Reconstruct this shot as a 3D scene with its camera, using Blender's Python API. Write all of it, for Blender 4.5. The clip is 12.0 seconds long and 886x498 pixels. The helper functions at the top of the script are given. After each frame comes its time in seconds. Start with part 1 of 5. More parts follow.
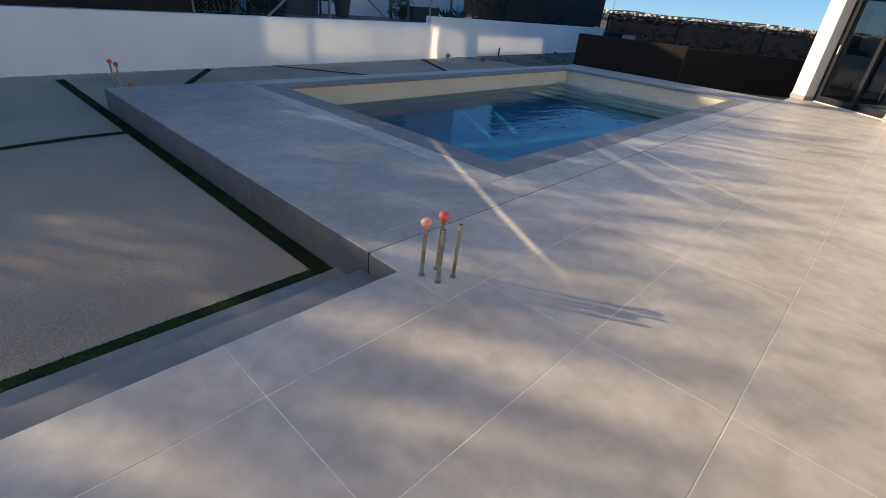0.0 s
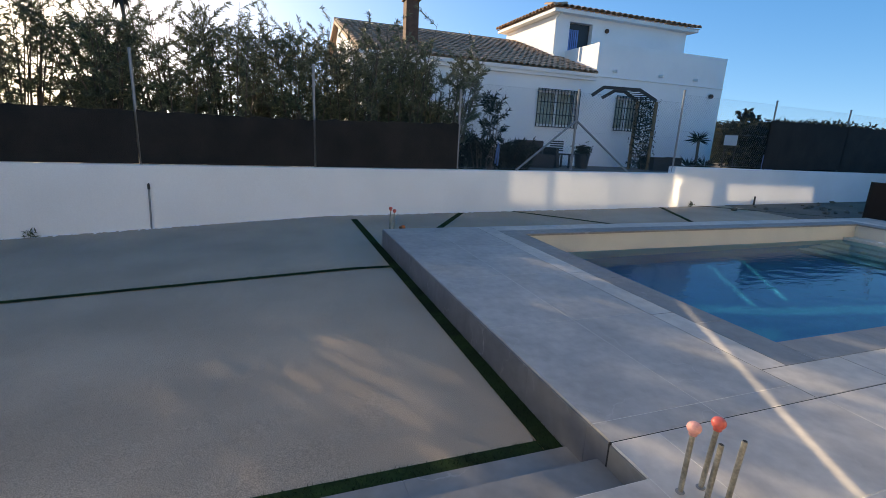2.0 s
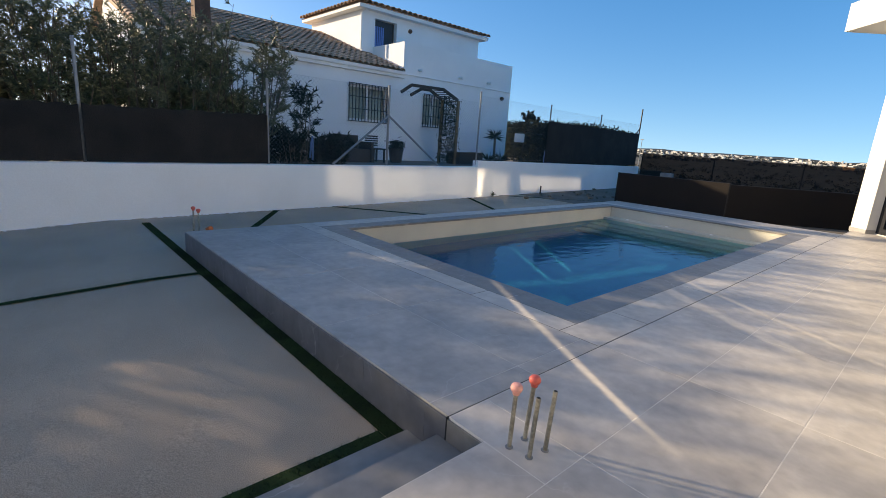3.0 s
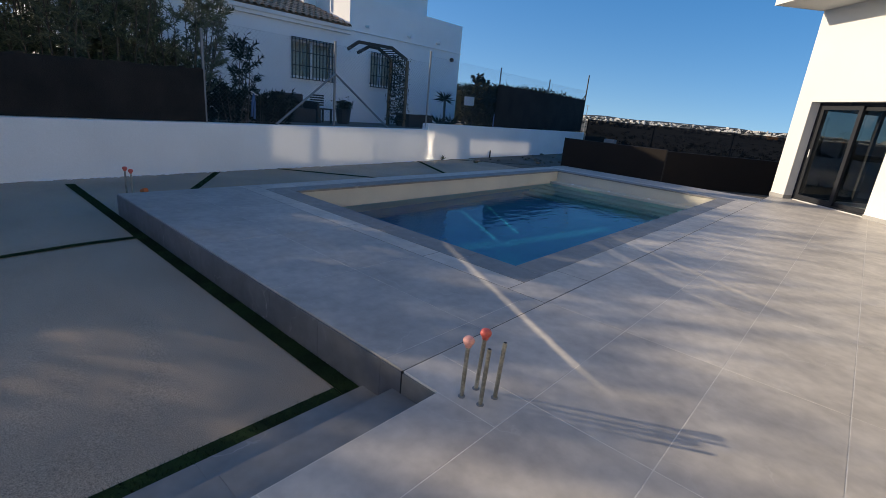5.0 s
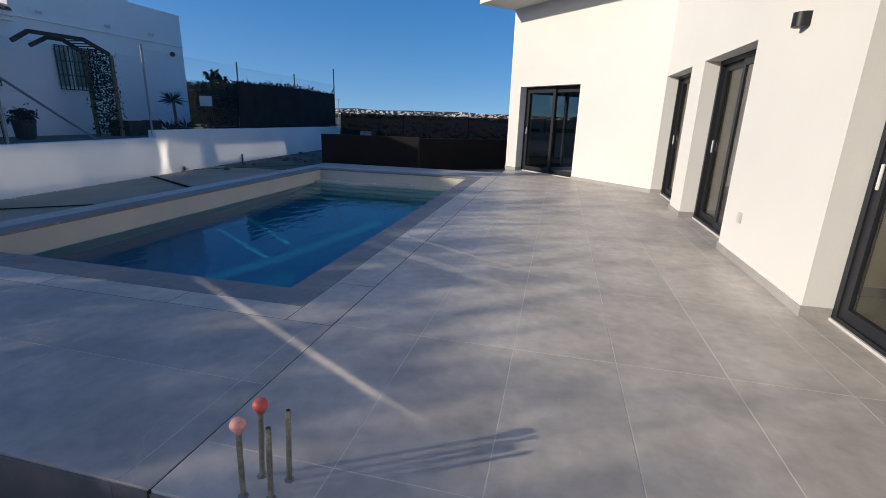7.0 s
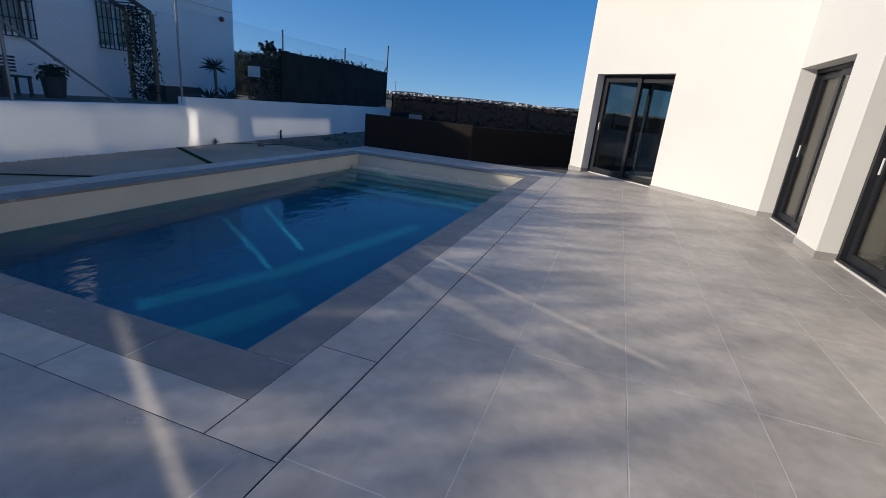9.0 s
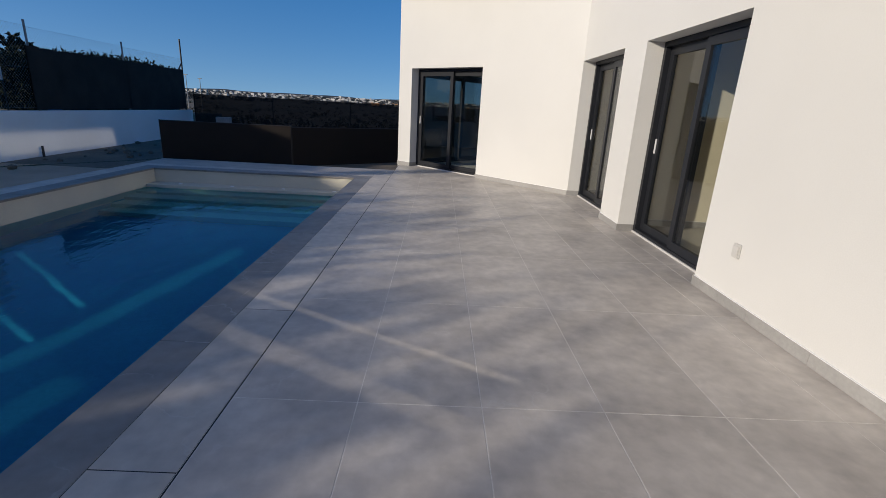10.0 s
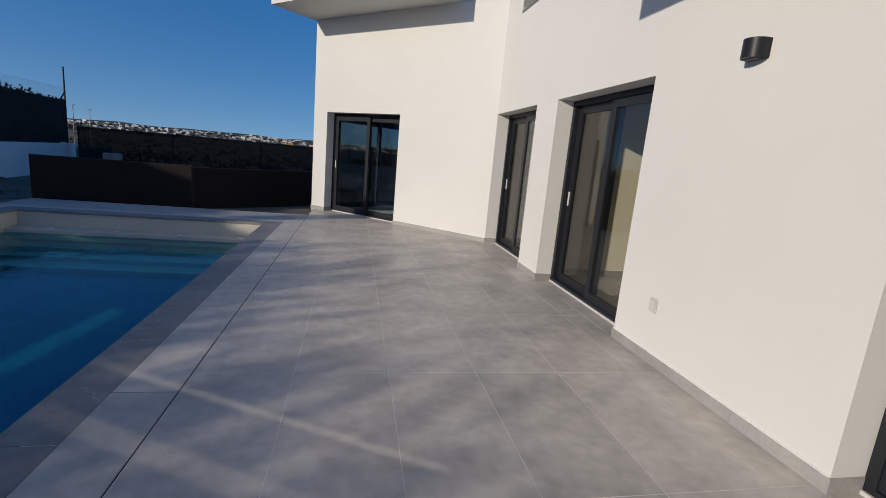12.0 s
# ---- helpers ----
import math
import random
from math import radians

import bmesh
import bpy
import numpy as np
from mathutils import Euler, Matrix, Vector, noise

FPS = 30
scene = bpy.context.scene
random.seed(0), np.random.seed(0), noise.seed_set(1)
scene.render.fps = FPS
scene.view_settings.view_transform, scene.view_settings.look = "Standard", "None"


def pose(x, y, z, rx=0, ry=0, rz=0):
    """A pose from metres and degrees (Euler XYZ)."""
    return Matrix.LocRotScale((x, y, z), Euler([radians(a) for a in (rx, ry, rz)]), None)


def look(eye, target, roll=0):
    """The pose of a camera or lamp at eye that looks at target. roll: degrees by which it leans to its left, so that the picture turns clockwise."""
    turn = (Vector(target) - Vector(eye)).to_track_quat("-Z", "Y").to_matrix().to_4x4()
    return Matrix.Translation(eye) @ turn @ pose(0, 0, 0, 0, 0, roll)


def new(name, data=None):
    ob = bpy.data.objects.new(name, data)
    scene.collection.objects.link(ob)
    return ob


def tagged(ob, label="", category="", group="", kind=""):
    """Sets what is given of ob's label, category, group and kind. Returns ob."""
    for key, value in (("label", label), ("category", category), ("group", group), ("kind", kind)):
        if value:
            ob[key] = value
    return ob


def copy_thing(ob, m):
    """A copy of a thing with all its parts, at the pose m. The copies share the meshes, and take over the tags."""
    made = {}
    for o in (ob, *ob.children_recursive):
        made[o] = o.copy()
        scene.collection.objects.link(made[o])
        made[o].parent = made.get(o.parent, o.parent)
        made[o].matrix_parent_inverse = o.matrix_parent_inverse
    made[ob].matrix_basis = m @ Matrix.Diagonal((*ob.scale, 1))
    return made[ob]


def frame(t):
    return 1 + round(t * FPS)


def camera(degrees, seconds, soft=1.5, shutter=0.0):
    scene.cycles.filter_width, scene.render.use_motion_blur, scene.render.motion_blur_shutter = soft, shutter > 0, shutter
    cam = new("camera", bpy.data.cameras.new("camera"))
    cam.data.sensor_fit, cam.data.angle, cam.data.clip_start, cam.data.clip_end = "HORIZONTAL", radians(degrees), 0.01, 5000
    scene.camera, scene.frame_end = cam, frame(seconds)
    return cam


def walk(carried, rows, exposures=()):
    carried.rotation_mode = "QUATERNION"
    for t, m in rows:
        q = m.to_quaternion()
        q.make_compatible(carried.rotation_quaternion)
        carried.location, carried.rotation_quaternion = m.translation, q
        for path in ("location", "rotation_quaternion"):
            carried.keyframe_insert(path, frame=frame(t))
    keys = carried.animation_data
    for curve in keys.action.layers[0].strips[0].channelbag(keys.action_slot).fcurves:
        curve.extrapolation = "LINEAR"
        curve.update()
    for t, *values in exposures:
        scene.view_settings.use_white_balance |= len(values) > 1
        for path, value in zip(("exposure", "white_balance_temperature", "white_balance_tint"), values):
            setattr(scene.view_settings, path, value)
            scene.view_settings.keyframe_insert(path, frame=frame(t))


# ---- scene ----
cam = camera(87.1, 12.0, 0.65)
PATH = [
    (0, (1.784, -1.429, 1.272), (0.623, -0.103, 0.328), 5.7),
    (0.5, (1.773, -1.437, 1.291), (0.598, -0.117, 0.356), 6.2),
    (1, (1.627, -1.486, 1.356), (0.039, -0.46, 0.704), 4.5),
    (1.5, (1.588, -1.527, 1.405), (-0.218, -0.821, 0.914), 2.4),
    (2, (1.521, -1.456, 1.38), (-0.3, -0.785, 0.899), 2.8),
    (2.5, (1.48, -1.385, 1.366), (-0.243, -0.484, 0.897), 4.3),
    (3, (1.487, -1.479, 1.354), (0.052, -0.162, 0.897), 3.9),
    (3.5, (1.498, -1.543, 1.315), (0.227, -0.082, 0.817), 5.7),
    (3.7, (1.508, -1.545, 1.325), (0.269, -0.062, 0.811), 6.0),
    (5.3, (1.508, -1.508, 1.343), (0.258, -0.063, 0.752), 5.2),
    (5.5, (1.518, -1.494, 1.349), (0.281, -0.037, 0.76), 4.6),
    (6, (1.502, -1.461, 1.352), (0.535, 0.191, 0.773), 3.0),
    (6.5, (1.532, -1.328, 1.365), (1.048, 0.535, 0.824), 1.6),
    (7, (1.34, -1.12, 1.352), (0.901, 0.753, 0.804), 1.8),
    (7.2, (1.267, -1.033, 1.37), (0.828, 0.837, 0.813), 1.7),
    (8.8, (0.89, 0.209, 1.293), (0.161, 1.967, 0.678), 4.5),
    (9, (0.909, 0.354, 1.28), (0.302, 2.161, 0.674), 5.6),
    (9.5, (0.968, 0.605, 1.344), (0.757, 2.504, 0.752), 5.8),
    (10, (0.923, 0.773, 1.371), (0.963, 2.685, 0.787), 3.1),
    (10.5, (0.888, 0.844, 1.347), (1.015, 2.752, 0.763), 4.2),
    (11, (0.954, 0.952, 1.335), (1.082, 2.859, 0.746), 5.3),
    (11.5, (0.906, 1.035, 1.409), (1.212, 2.968, 0.996), 5.5),
    (12, (0.912, 1.051, 1.421), (1.297, 2.974, 1.033), 5.1),
]
EXPOSURES = [(0, 0.6, 9560, 10), (1.0, 1.0, 10060, 10), (1.6, 1.09, 10260, 10), (2.0, 0.96, 10310, 10), (2.5, 0.94, 10310, 10), (3.1, 0.81, 10110, 10), (3.7, 0.33, 8610, 10), (5.5, 0.28, 8560, 10), (6.5, 0.03, 7640, 10), (9, -0.04, 7440, 10), (10, -0.28, 7440, 10), (12, -0.46, 7340, 10)]
walk(cam, [(t, look(eye, target, roll)) for t, eye, target, roll in PATH], EXPOSURES)

# ---- light ----
SUN_EL, SUN_ROT = radians(16.4), radians(240.4)
world = bpy.data.worlds.new("sky")
scene.world = world
world.use_nodes = True
wn = world.node_tree
sky = wn.nodes.new("ShaderNodeTexSky")
sky.sky_type = "NISHITA"
sky.sun_disc = False
sky.sun_elevation, sky.sun_rotation = SUN_EL, SUN_ROT
sky.altitude, sky.air_density, sky.dust_density, sky.ozone_density = 800, 0.8, 1.2, 2.5
# a clear, deep blue winter sky with an even horizon
dim, deep = wn.nodes.new("ShaderNodeVectorMath"), wn.nodes.new("ShaderNodeGamma")
dim.operation = "SCALE"
dim.inputs["Scale"].default_value = 0.2
deep.inputs["Gamma"].default_value = 0.75
rich = wn.nodes.new("ShaderNodeHueSaturation")
rich.inputs["Saturation"].default_value = 1.58
rich.inputs["Hue"].default_value = 0.513
wn.links.new(deep.outputs[0], rich.inputs["Color"])
wn.links.new(sky.outputs[0], dim.inputs[0])
# the clear air shows little pale haze low down
way, lift = wn.nodes.new("ShaderNodeTexCoord"), wn.nodes.new("ShaderNodeMapping")
lift.vector_type = "POINT"
lift.inputs["Location"].default_value = (0, 0, 0.11)
lift.inputs["Scale"].default_value = (1, 1, 0.85)
wn.links.new(way.outputs["Generated"], lift.inputs["Vector"])
wn.links.new(lift.outputs[0], sky.inputs["Vector"])
wn.links.new(dim.outputs[0], deep.inputs["Color"])
wn.links.new(rich.outputs[0], wn.nodes["Background"].inputs["Color"])
wn.nodes["Background"].inputs["Strength"].default_value = 0.86

sun_data = bpy.data.lights.new("sun", "SUN")
sun_data.energy, sun_data.angle, sun_data.color = 4.2, radians(0.75), (1.0, 0.95, 0.88)
sun = new("sun", sun_data)
to_sun = Vector((math.sin(SUN_ROT) * math.cos(SUN_EL), math.cos(SUN_ROT) * math.cos(SUN_EL), math.sin(SUN_EL)))
sun.matrix_world = look(to_sun * 60, (0, 0, 0))

# added area lamps in place of the low sun mirrored by the west-facing glass of the house:
# broad patches from the balustrade panes, narrow bright lines where the bowed door panes focus it
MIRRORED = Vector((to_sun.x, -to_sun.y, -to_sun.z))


def glint_lamp(x, y0, y1, z0, z1, share, tall=True, tilt=0.0, spread=1.2):
    """An area lamp for sunlight thrown back by a pane in the plane x: share is the part of the sun's strength."""
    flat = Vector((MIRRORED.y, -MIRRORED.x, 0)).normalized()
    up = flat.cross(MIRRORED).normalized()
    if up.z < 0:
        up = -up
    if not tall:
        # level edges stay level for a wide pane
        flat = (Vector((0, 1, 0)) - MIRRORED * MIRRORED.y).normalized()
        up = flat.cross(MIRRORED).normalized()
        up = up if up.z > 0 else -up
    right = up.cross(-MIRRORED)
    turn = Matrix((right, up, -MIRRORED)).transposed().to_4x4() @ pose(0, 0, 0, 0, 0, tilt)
    data = bpy.data.lights.new("glint_lamp", "AREA")
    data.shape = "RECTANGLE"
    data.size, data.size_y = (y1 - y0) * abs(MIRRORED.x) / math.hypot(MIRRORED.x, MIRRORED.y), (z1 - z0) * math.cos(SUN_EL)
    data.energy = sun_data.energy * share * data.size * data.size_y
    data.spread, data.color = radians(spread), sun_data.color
    new("glint_lamp", data).matrix_world = Matrix.Translation(Vector((x, (y0 + y1) / 2, (z0 + z1) / 2)) + MIRRORED * (data.size * 0.3 + 0.02)) @ turn


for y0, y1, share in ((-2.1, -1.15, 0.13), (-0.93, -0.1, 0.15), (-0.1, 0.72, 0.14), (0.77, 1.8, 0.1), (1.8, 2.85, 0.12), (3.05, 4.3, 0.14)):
    glint_lamp(2.08, y0, y1, 3.25, 4.0, share, True, 0.0, 1.8)
glint_lamp(3.17, 4.3, 8.35, 3.78, 4.26, 0.18, False)
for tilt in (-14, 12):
    glint_lamp(2.08, 2.88, 2.98, 3.22, 4.05, 0.9, True, tilt)
glint_lamp(3.17, -0.705, -0.66, 0.7, 1.57, 1.6)
glint_lamp(3.17, 1.88, 1.94, 0.6, 1.27, 0.6)
glint_lamp(3.17, 1.28, 1.44, 0.7, 1.27, 0.36)
glint_lamp(3.17, 7.29, 7.34, 1.2, 1.9, 0.8)
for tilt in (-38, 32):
    glint_lamp(3.17, 5.43, 5.49, 1.6, 1.95, 0.35, True, tilt)


def sunken_lamp(p, q, width, share):
    """An added lamp at the water line for the same mirrored sun, which enters the pool along p to q and is bent down by
    the water.
    """
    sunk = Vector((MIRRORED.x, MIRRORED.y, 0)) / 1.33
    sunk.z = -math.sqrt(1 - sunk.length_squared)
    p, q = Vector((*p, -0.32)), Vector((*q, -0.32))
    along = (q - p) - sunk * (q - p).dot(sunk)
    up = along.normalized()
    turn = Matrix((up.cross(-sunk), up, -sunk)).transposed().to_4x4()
    data = bpy.data.lights.new("sunken_lamp", "AREA")
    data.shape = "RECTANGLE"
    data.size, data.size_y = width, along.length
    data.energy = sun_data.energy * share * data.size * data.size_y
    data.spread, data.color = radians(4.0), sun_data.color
    new("sunken_lamp", data).matrix_world = Matrix.Translation((p + q) / 2) @ turn


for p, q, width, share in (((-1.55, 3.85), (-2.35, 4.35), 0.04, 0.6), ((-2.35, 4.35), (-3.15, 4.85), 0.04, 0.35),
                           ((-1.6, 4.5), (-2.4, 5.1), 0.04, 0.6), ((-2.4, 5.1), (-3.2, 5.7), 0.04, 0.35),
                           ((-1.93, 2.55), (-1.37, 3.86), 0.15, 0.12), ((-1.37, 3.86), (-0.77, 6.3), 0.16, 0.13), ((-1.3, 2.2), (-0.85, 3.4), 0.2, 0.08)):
    sunken_lamp(p, q, width, share)


# ---- materials ----
def mat(name, base, rough=0.6, var=0.25, scale=3.0, fine=60.0, bump=0.1, metal=0.0, tint=None, island=0.0, per_object=0.0, spec=0.5):
    """A surface with broad patches and fine grain; tint is the second colour of the patches."""
    m = bpy.data.materials.new(name)
    m.use_nodes = True
    n, l = m.node_tree.nodes, m.node_tree.links
    b = n["Principled BSDF"]
    b.inputs["Roughness"].default_value, b.inputs["Metallic"].default_value = rough, metal
    b.inputs["Specular IOR Level"].default_value = spec
    co = n.new("ShaderNodeTexCoord")
    big, small = n.new("ShaderNodeTexNoise"), n.new("ShaderNodeTexNoise")
    geo = n.new("ShaderNodeNewGeometry")
    big.inputs["Scale"].default_value, big.inputs["Detail"].default_value = scale, 5
    small.inputs["Scale"].default_value, small.inputs["Detail"].default_value = fine, 4
    for t in (big, small):
        l.new(geo.outputs["Position"], t.inputs["Vector"])
    mix = n.new("ShaderNodeMix")
    mix.data_type = "RGBA"
    other = tint or tuple(c * (1 - var) for c in base)
    mix.inputs["A"].default_value, mix.inputs["B"].default_value = (*base, 1), (*other, 1)
    ramp = n.new("ShaderNodeMapRange")
    ramp.inputs["From Min"].default_value, ramp.inputs["From Max"].default_value = 0.33, 0.67
    l.new(big.outputs["Fac"], ramp.inputs["Value"])
    l.new(ramp.outputs[0], mix.inputs["Factor"])
    hsv = n.new("ShaderNodeHueSaturation")
    val = n.new("ShaderNodeMapRange")
    val.inputs["To Min"].default_value, val.inputs["To Max"].default_value = 1 - var * 0.6, 1 + var * 0.6
    val.inputs["From Min"].default_value, val.inputs["From Max"].default_value = 0.25, 0.75
    l.new(small.outputs["Fac"], val.inputs["Value"])
    out = val.outputs[0]
    for amount, source in ((island, geo.outputs["Random Per Island"]), (per_object, None)):
        if amount:
            if source is None:
                source = n.new("ShaderNodeObjectInfo").outputs["Random"]
            r = n.new("ShaderNodeMapRange")
            r.inputs["To Min"].default_value, r.inputs["To Max"].default_value = 1 - amount, 1 + amount
            l.new(source, r.inputs["Value"])
            mul = n.new("ShaderNodeMath")
            mul.operation = "MULTIPLY"
            l.new(out, mul.inputs[0])
            l.new(r.outputs[0], mul.inputs[1])
            out = mul.outputs[0]
    l.new(out, hsv.inputs["Value"])
    l.new(mix.outputs["Result"], hsv.inputs["Color"])
    l.new(hsv.outputs[0], b.inputs["Base Color"])
    if bump:
        bp = n.new("ShaderNodeBump")
        bp.inputs["Strength"].default_value, bp.inputs["Distance"].default_value = bump, 0.01
        l.new(small.outputs["Fac"], bp.inputs["Height"])
        l.new(bp.outputs[0], b.inputs["Normal"])
    return m


def porcelain(name, base, tint, per_object=0.06):
    """Concrete-look porcelain: soft clouds, thin pale scratches and veins."""
    m = mat(name, base, 0.42, 0.24, 2.1, 11, 0.02, tint=tint, per_object=per_object)
    n, l = m.node_tree.nodes, m.node_tree.links
    b = n["Principled BSDF"]
    src = b.inputs["Base Color"].links[0].from_socket
    geo = n.new("ShaderNodeNewGeometry")
    warp = n.new("ShaderNodeTexNoise")
    warp.inputs["Scale"].default_value, warp.inputs["Detail"].default_value = 1.3, 6
    l.new(geo.outputs["Position"], warp.inputs["Vector"])
    vein = n.new("ShaderNodeMath")
    vein.operation = "SUBTRACT"
    vein.inputs[1].default_value = 0.5
    l.new(warp.outputs["Fac"], vein.inputs[0])
    ab = n.new("ShaderNodeMath")
    ab.operation = "ABSOLUTE"
    l.new(vein.outputs[0], ab.inputs[0])
    r = n.new("ShaderNodeMapRange")
    r.inputs["From Min"].default_value, r.inputs["From Max"].default_value = 0.0, 0.006
    r.inputs["To Min"].default_value, r.inputs["To Max"].default_value = 1.0, 0.0
    l.new(ab.outputs[0], r.inputs["Value"])
    patch = n.new("ShaderNodeTexNoise")
    patch.inputs["Scale"].default_value = 2.7
    l.new(geo.outputs["Position"], patch.inputs["Vector"])
    pr = n.new("ShaderNodeMapRange")
    pr.inputs["From Min"].default_value, pr.inputs["From Max"].default_value = 0.47, 0.64
    pr.inputs["To Max"].default_value = 0.35
    l.new(patch.outputs["Fac"], pr.inputs["Value"])
    mul = n.new("ShaderNodeMath")
    mul.operation = "MULTIPLY"
    l.new(r.outputs[0], mul.inputs[0])
    l.new(pr.outputs[0], mul.inputs[1])
    mx = n.new("ShaderNodeMix")
    mx.data_type = "RGBA"
    mx.inputs["B"].default_value = (0.6, 0.58, 0.55, 1)
    l.new(mul.outputs[0], mx.inputs["Factor"])
    l.new(src, mx.inputs["A"])
    l.new(mx.outputs["Result"], b.inputs["Base Color"])
    rr = n.new("ShaderNodeMapRange")
    rr.inputs["To Min"].default_value, rr.inputs["To Max"].default_value = 0.36, 0.6
    l.new(patch.outputs["Fac"], rr.inputs["Value"])
    l.new(rr.outputs[0], b.inputs["Roughness"])
    return m


def glass_mat(name, tint=(0.84, 0.87, 0.83), rough=0.0, least=0.05):
    """Clear glass; its gloss grows from least, seen straight on, to all at a glancing view."""
    m = bpy.data.materials.new(name)
    m.use_nodes = True
    n, l = m.node_tree.nodes, m.node_tree.links
    n.remove(n["Principled BSDF"])
    tr, gl, mx = n.new("ShaderNodeBsdfTransparent"), n.new("ShaderNodeBsdfGlossy"), n.new("ShaderNodeMixShader")
    lw, power, gain = n.new("ShaderNodeLayerWeight"), n.new("ShaderNodeMath"), n.new("ShaderNodeMapRange")
    lw.inputs["Blend"].default_value = 0.5
    power.operation = "POWER"
    power.inputs[1].default_value = 5.0
    gain.inputs["To Min"].default_value = least
    tr.inputs["Color"].default_value = (*tint, 1)
    gl.inputs["Roughness"].default_value = rough
    l.new(lw.outputs["Facing"], power.inputs[0])
    l.new(power.outputs[0], gain.inputs["Value"])
    l.new(gain.outputs[0], mx.inputs[0])
    l.new(tr.outputs[0], mx.inputs[1])
    l.new(gl.outputs[0], mx.inputs[2])
    l.new(mx.outputs[0], n["Material Output"].inputs["Surface"])
    return m


def net_mat(name, base, see):
    """Woven shade cloth: dark, and partly open between its threads."""
    m = mat(name, base, 0.85, 0.35, 1.2, 40, 0.3)
    n, l = m.node_tree.nodes, m.node_tree.links
    tr, mx = n.new("ShaderNodeBsdfTransparent"), n.new("ShaderNodeMixShader")
    mx.inputs[0].default_value = see
    l.new(n["Principled BSDF"].outputs[0], mx.inputs[1])
    l.new(tr.outputs[0], mx.inputs[2])
    l.new(mx.outputs[0], n["Material Output"].inputs["Surface"])
    return m


def water_mat():
    """Rippled water that bends what lies under it and mirrors what stands over it."""
    m = bpy.data.materials.new("pool_water")
    m.use_nodes = True
    n, l = m.node_tree.nodes, m.node_tree.links
    n.remove(n["Principled BSDF"])
    bend, gl, mx, fr = n.new("ShaderNodeBsdfRefraction"), n.new("ShaderNodeBsdfGlossy"), n.new("ShaderNodeMixShader"), n.new("ShaderNodeFresnel")
    bend.inputs["Color"].default_value = (0.36, 0.94, 0.98, 1)
    bend.inputs["IOR"].default_value, bend.inputs["Roughness"].default_value = 1.33, 0.0
    gl.inputs["Color"].default_value = (0.62, 0.72, 0.75, 1)
    gl.inputs["Roughness"].default_value = 0.0
    fr.inputs["IOR"].default_value = 1.33
    l.new(fr.outputs[0], mx.inputs[0])
    l.new(bend.outputs[0], mx.inputs[1])
    l.new(gl.outputs[0], mx.inputs[2])
    l.new(mx.outputs[0], n["Material Output"].inputs["Surface"])
    geo, w, bp, st = n.new("ShaderNodeNewGeometry"), n.new("ShaderNodeTexNoise"), n.new("ShaderNodeBump"), n.new("ShaderNodeMapping")
    st.inputs["Scale"].default_value = (2.2, 1.0, 1.0)
    l.new(geo.outputs["Position"], st.inputs["Vector"])
    w.inputs["Scale"].default_value, w.inputs["Detail"].default_value = 3.0, 3
    l.new(st.outputs[0], w.inputs["Vector"])
    bp.inputs["Strength"].default_value, bp.inputs["Distance"].default_value = 0.2, 0.03
    l.new(w.outputs["Fac"], bp.inputs["Height"])
    for node in (gl, fr, bend):
        l.new(bp.outputs[0], node.inputs["Normal"])
    return m


TILE = porcelain("grey_porcelain", (0.56, 0.51, 0.455), (0.41, 0.372, 0.335))
# the terrace porcelain toned down, with the deck's shade in the colour
TILE_DECK = porcelain("shaded_deck_porcelain", (0.44, 0.407, 0.37), (0.33, 0.307, 0.28))
TILE_PALE = porcelain("pale_porcelain", (0.56, 0.505, 0.44), (0.45, 0.41, 0.365))
# the coping's own dark grey; on the steps this tone holds their shade
TILE_DARK = porcelain("coping_and_step_shade_porcelain", (0.25, 0.233, 0.213), (0.20, 0.187, 0.172))
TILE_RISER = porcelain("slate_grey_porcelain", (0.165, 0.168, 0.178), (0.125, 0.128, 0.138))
GROUT = mat("grey_grout", (0.74, 0.70, 0.64), 0.9, 0.2, 5, 80)
JOINT = mat("black_joint", (0.015, 0.015, 0.015), 0.8)
AGGREGATE = mat("washed_aggregate", (0.49, 0.37, 0.273), 0.9, 0.95, 0.9, 170, 0.55, tint=(0.38, 0.287, 0.21))
TURF = mat("artificial_turf", (0.014, 0.036, 0.008), 0.85, 0.4, 8, 60, 0, island=0.45, spec=0.2)
WHITE_WALL = mat("white_masonry_paint", (0.86, 0.86, 0.85), 0.85, 0.06, 0.7, 50, 0.25, tint=(0.79, 0.79, 0.78))
RENDER = mat("cream_render", (0.665, 0.66, 0.638), 0.8, 0.04, 0.8, 120, 0.06, tint=(0.635, 0.63, 0.608))
HOUSE_WHITE = mat("old_white_render", (0.84, 0.83, 0.81), 0.9, 0.06, 0.6, 40, 0.3, tint=(0.76, 0.75, 0.735))
SKIRT = mat("grey_skirting", (0.34, 0.332, 0.32), 0.5, 0.15, 2, 40, 0.05, per_object=0.08)
ALU = mat("anthracite_aluminium", (0.017, 0.019, 0.024), 0.42, 0.1, 3, 200, 0.03, spec=0.25)
CHROME = mat("brushed_steel", (0.8, 0.8, 0.8), 0.5, 0.1, 5, 90, 0.02, metal=0.35)
ZINC = mat("galvanised_steel", (0.27, 0.28, 0.29), 0.5, 0.2, 6, 60, 0.05, metal=0.6)
PIPE = mat("dusty_conduit", (0.42, 0.40, 0.34), 0.38, 0.45, 14, 90, 0.1, metal=0.6)
CAP_PINK = mat("faded_red_plastic", (0.86, 0.40, 0.35), 0.5, 0.2, 20, 90, 0.05)
CAP_RED = mat("red_plastic", (0.76, 0.14, 0.11), 0.45, 0.2, 20, 90, 0.05)
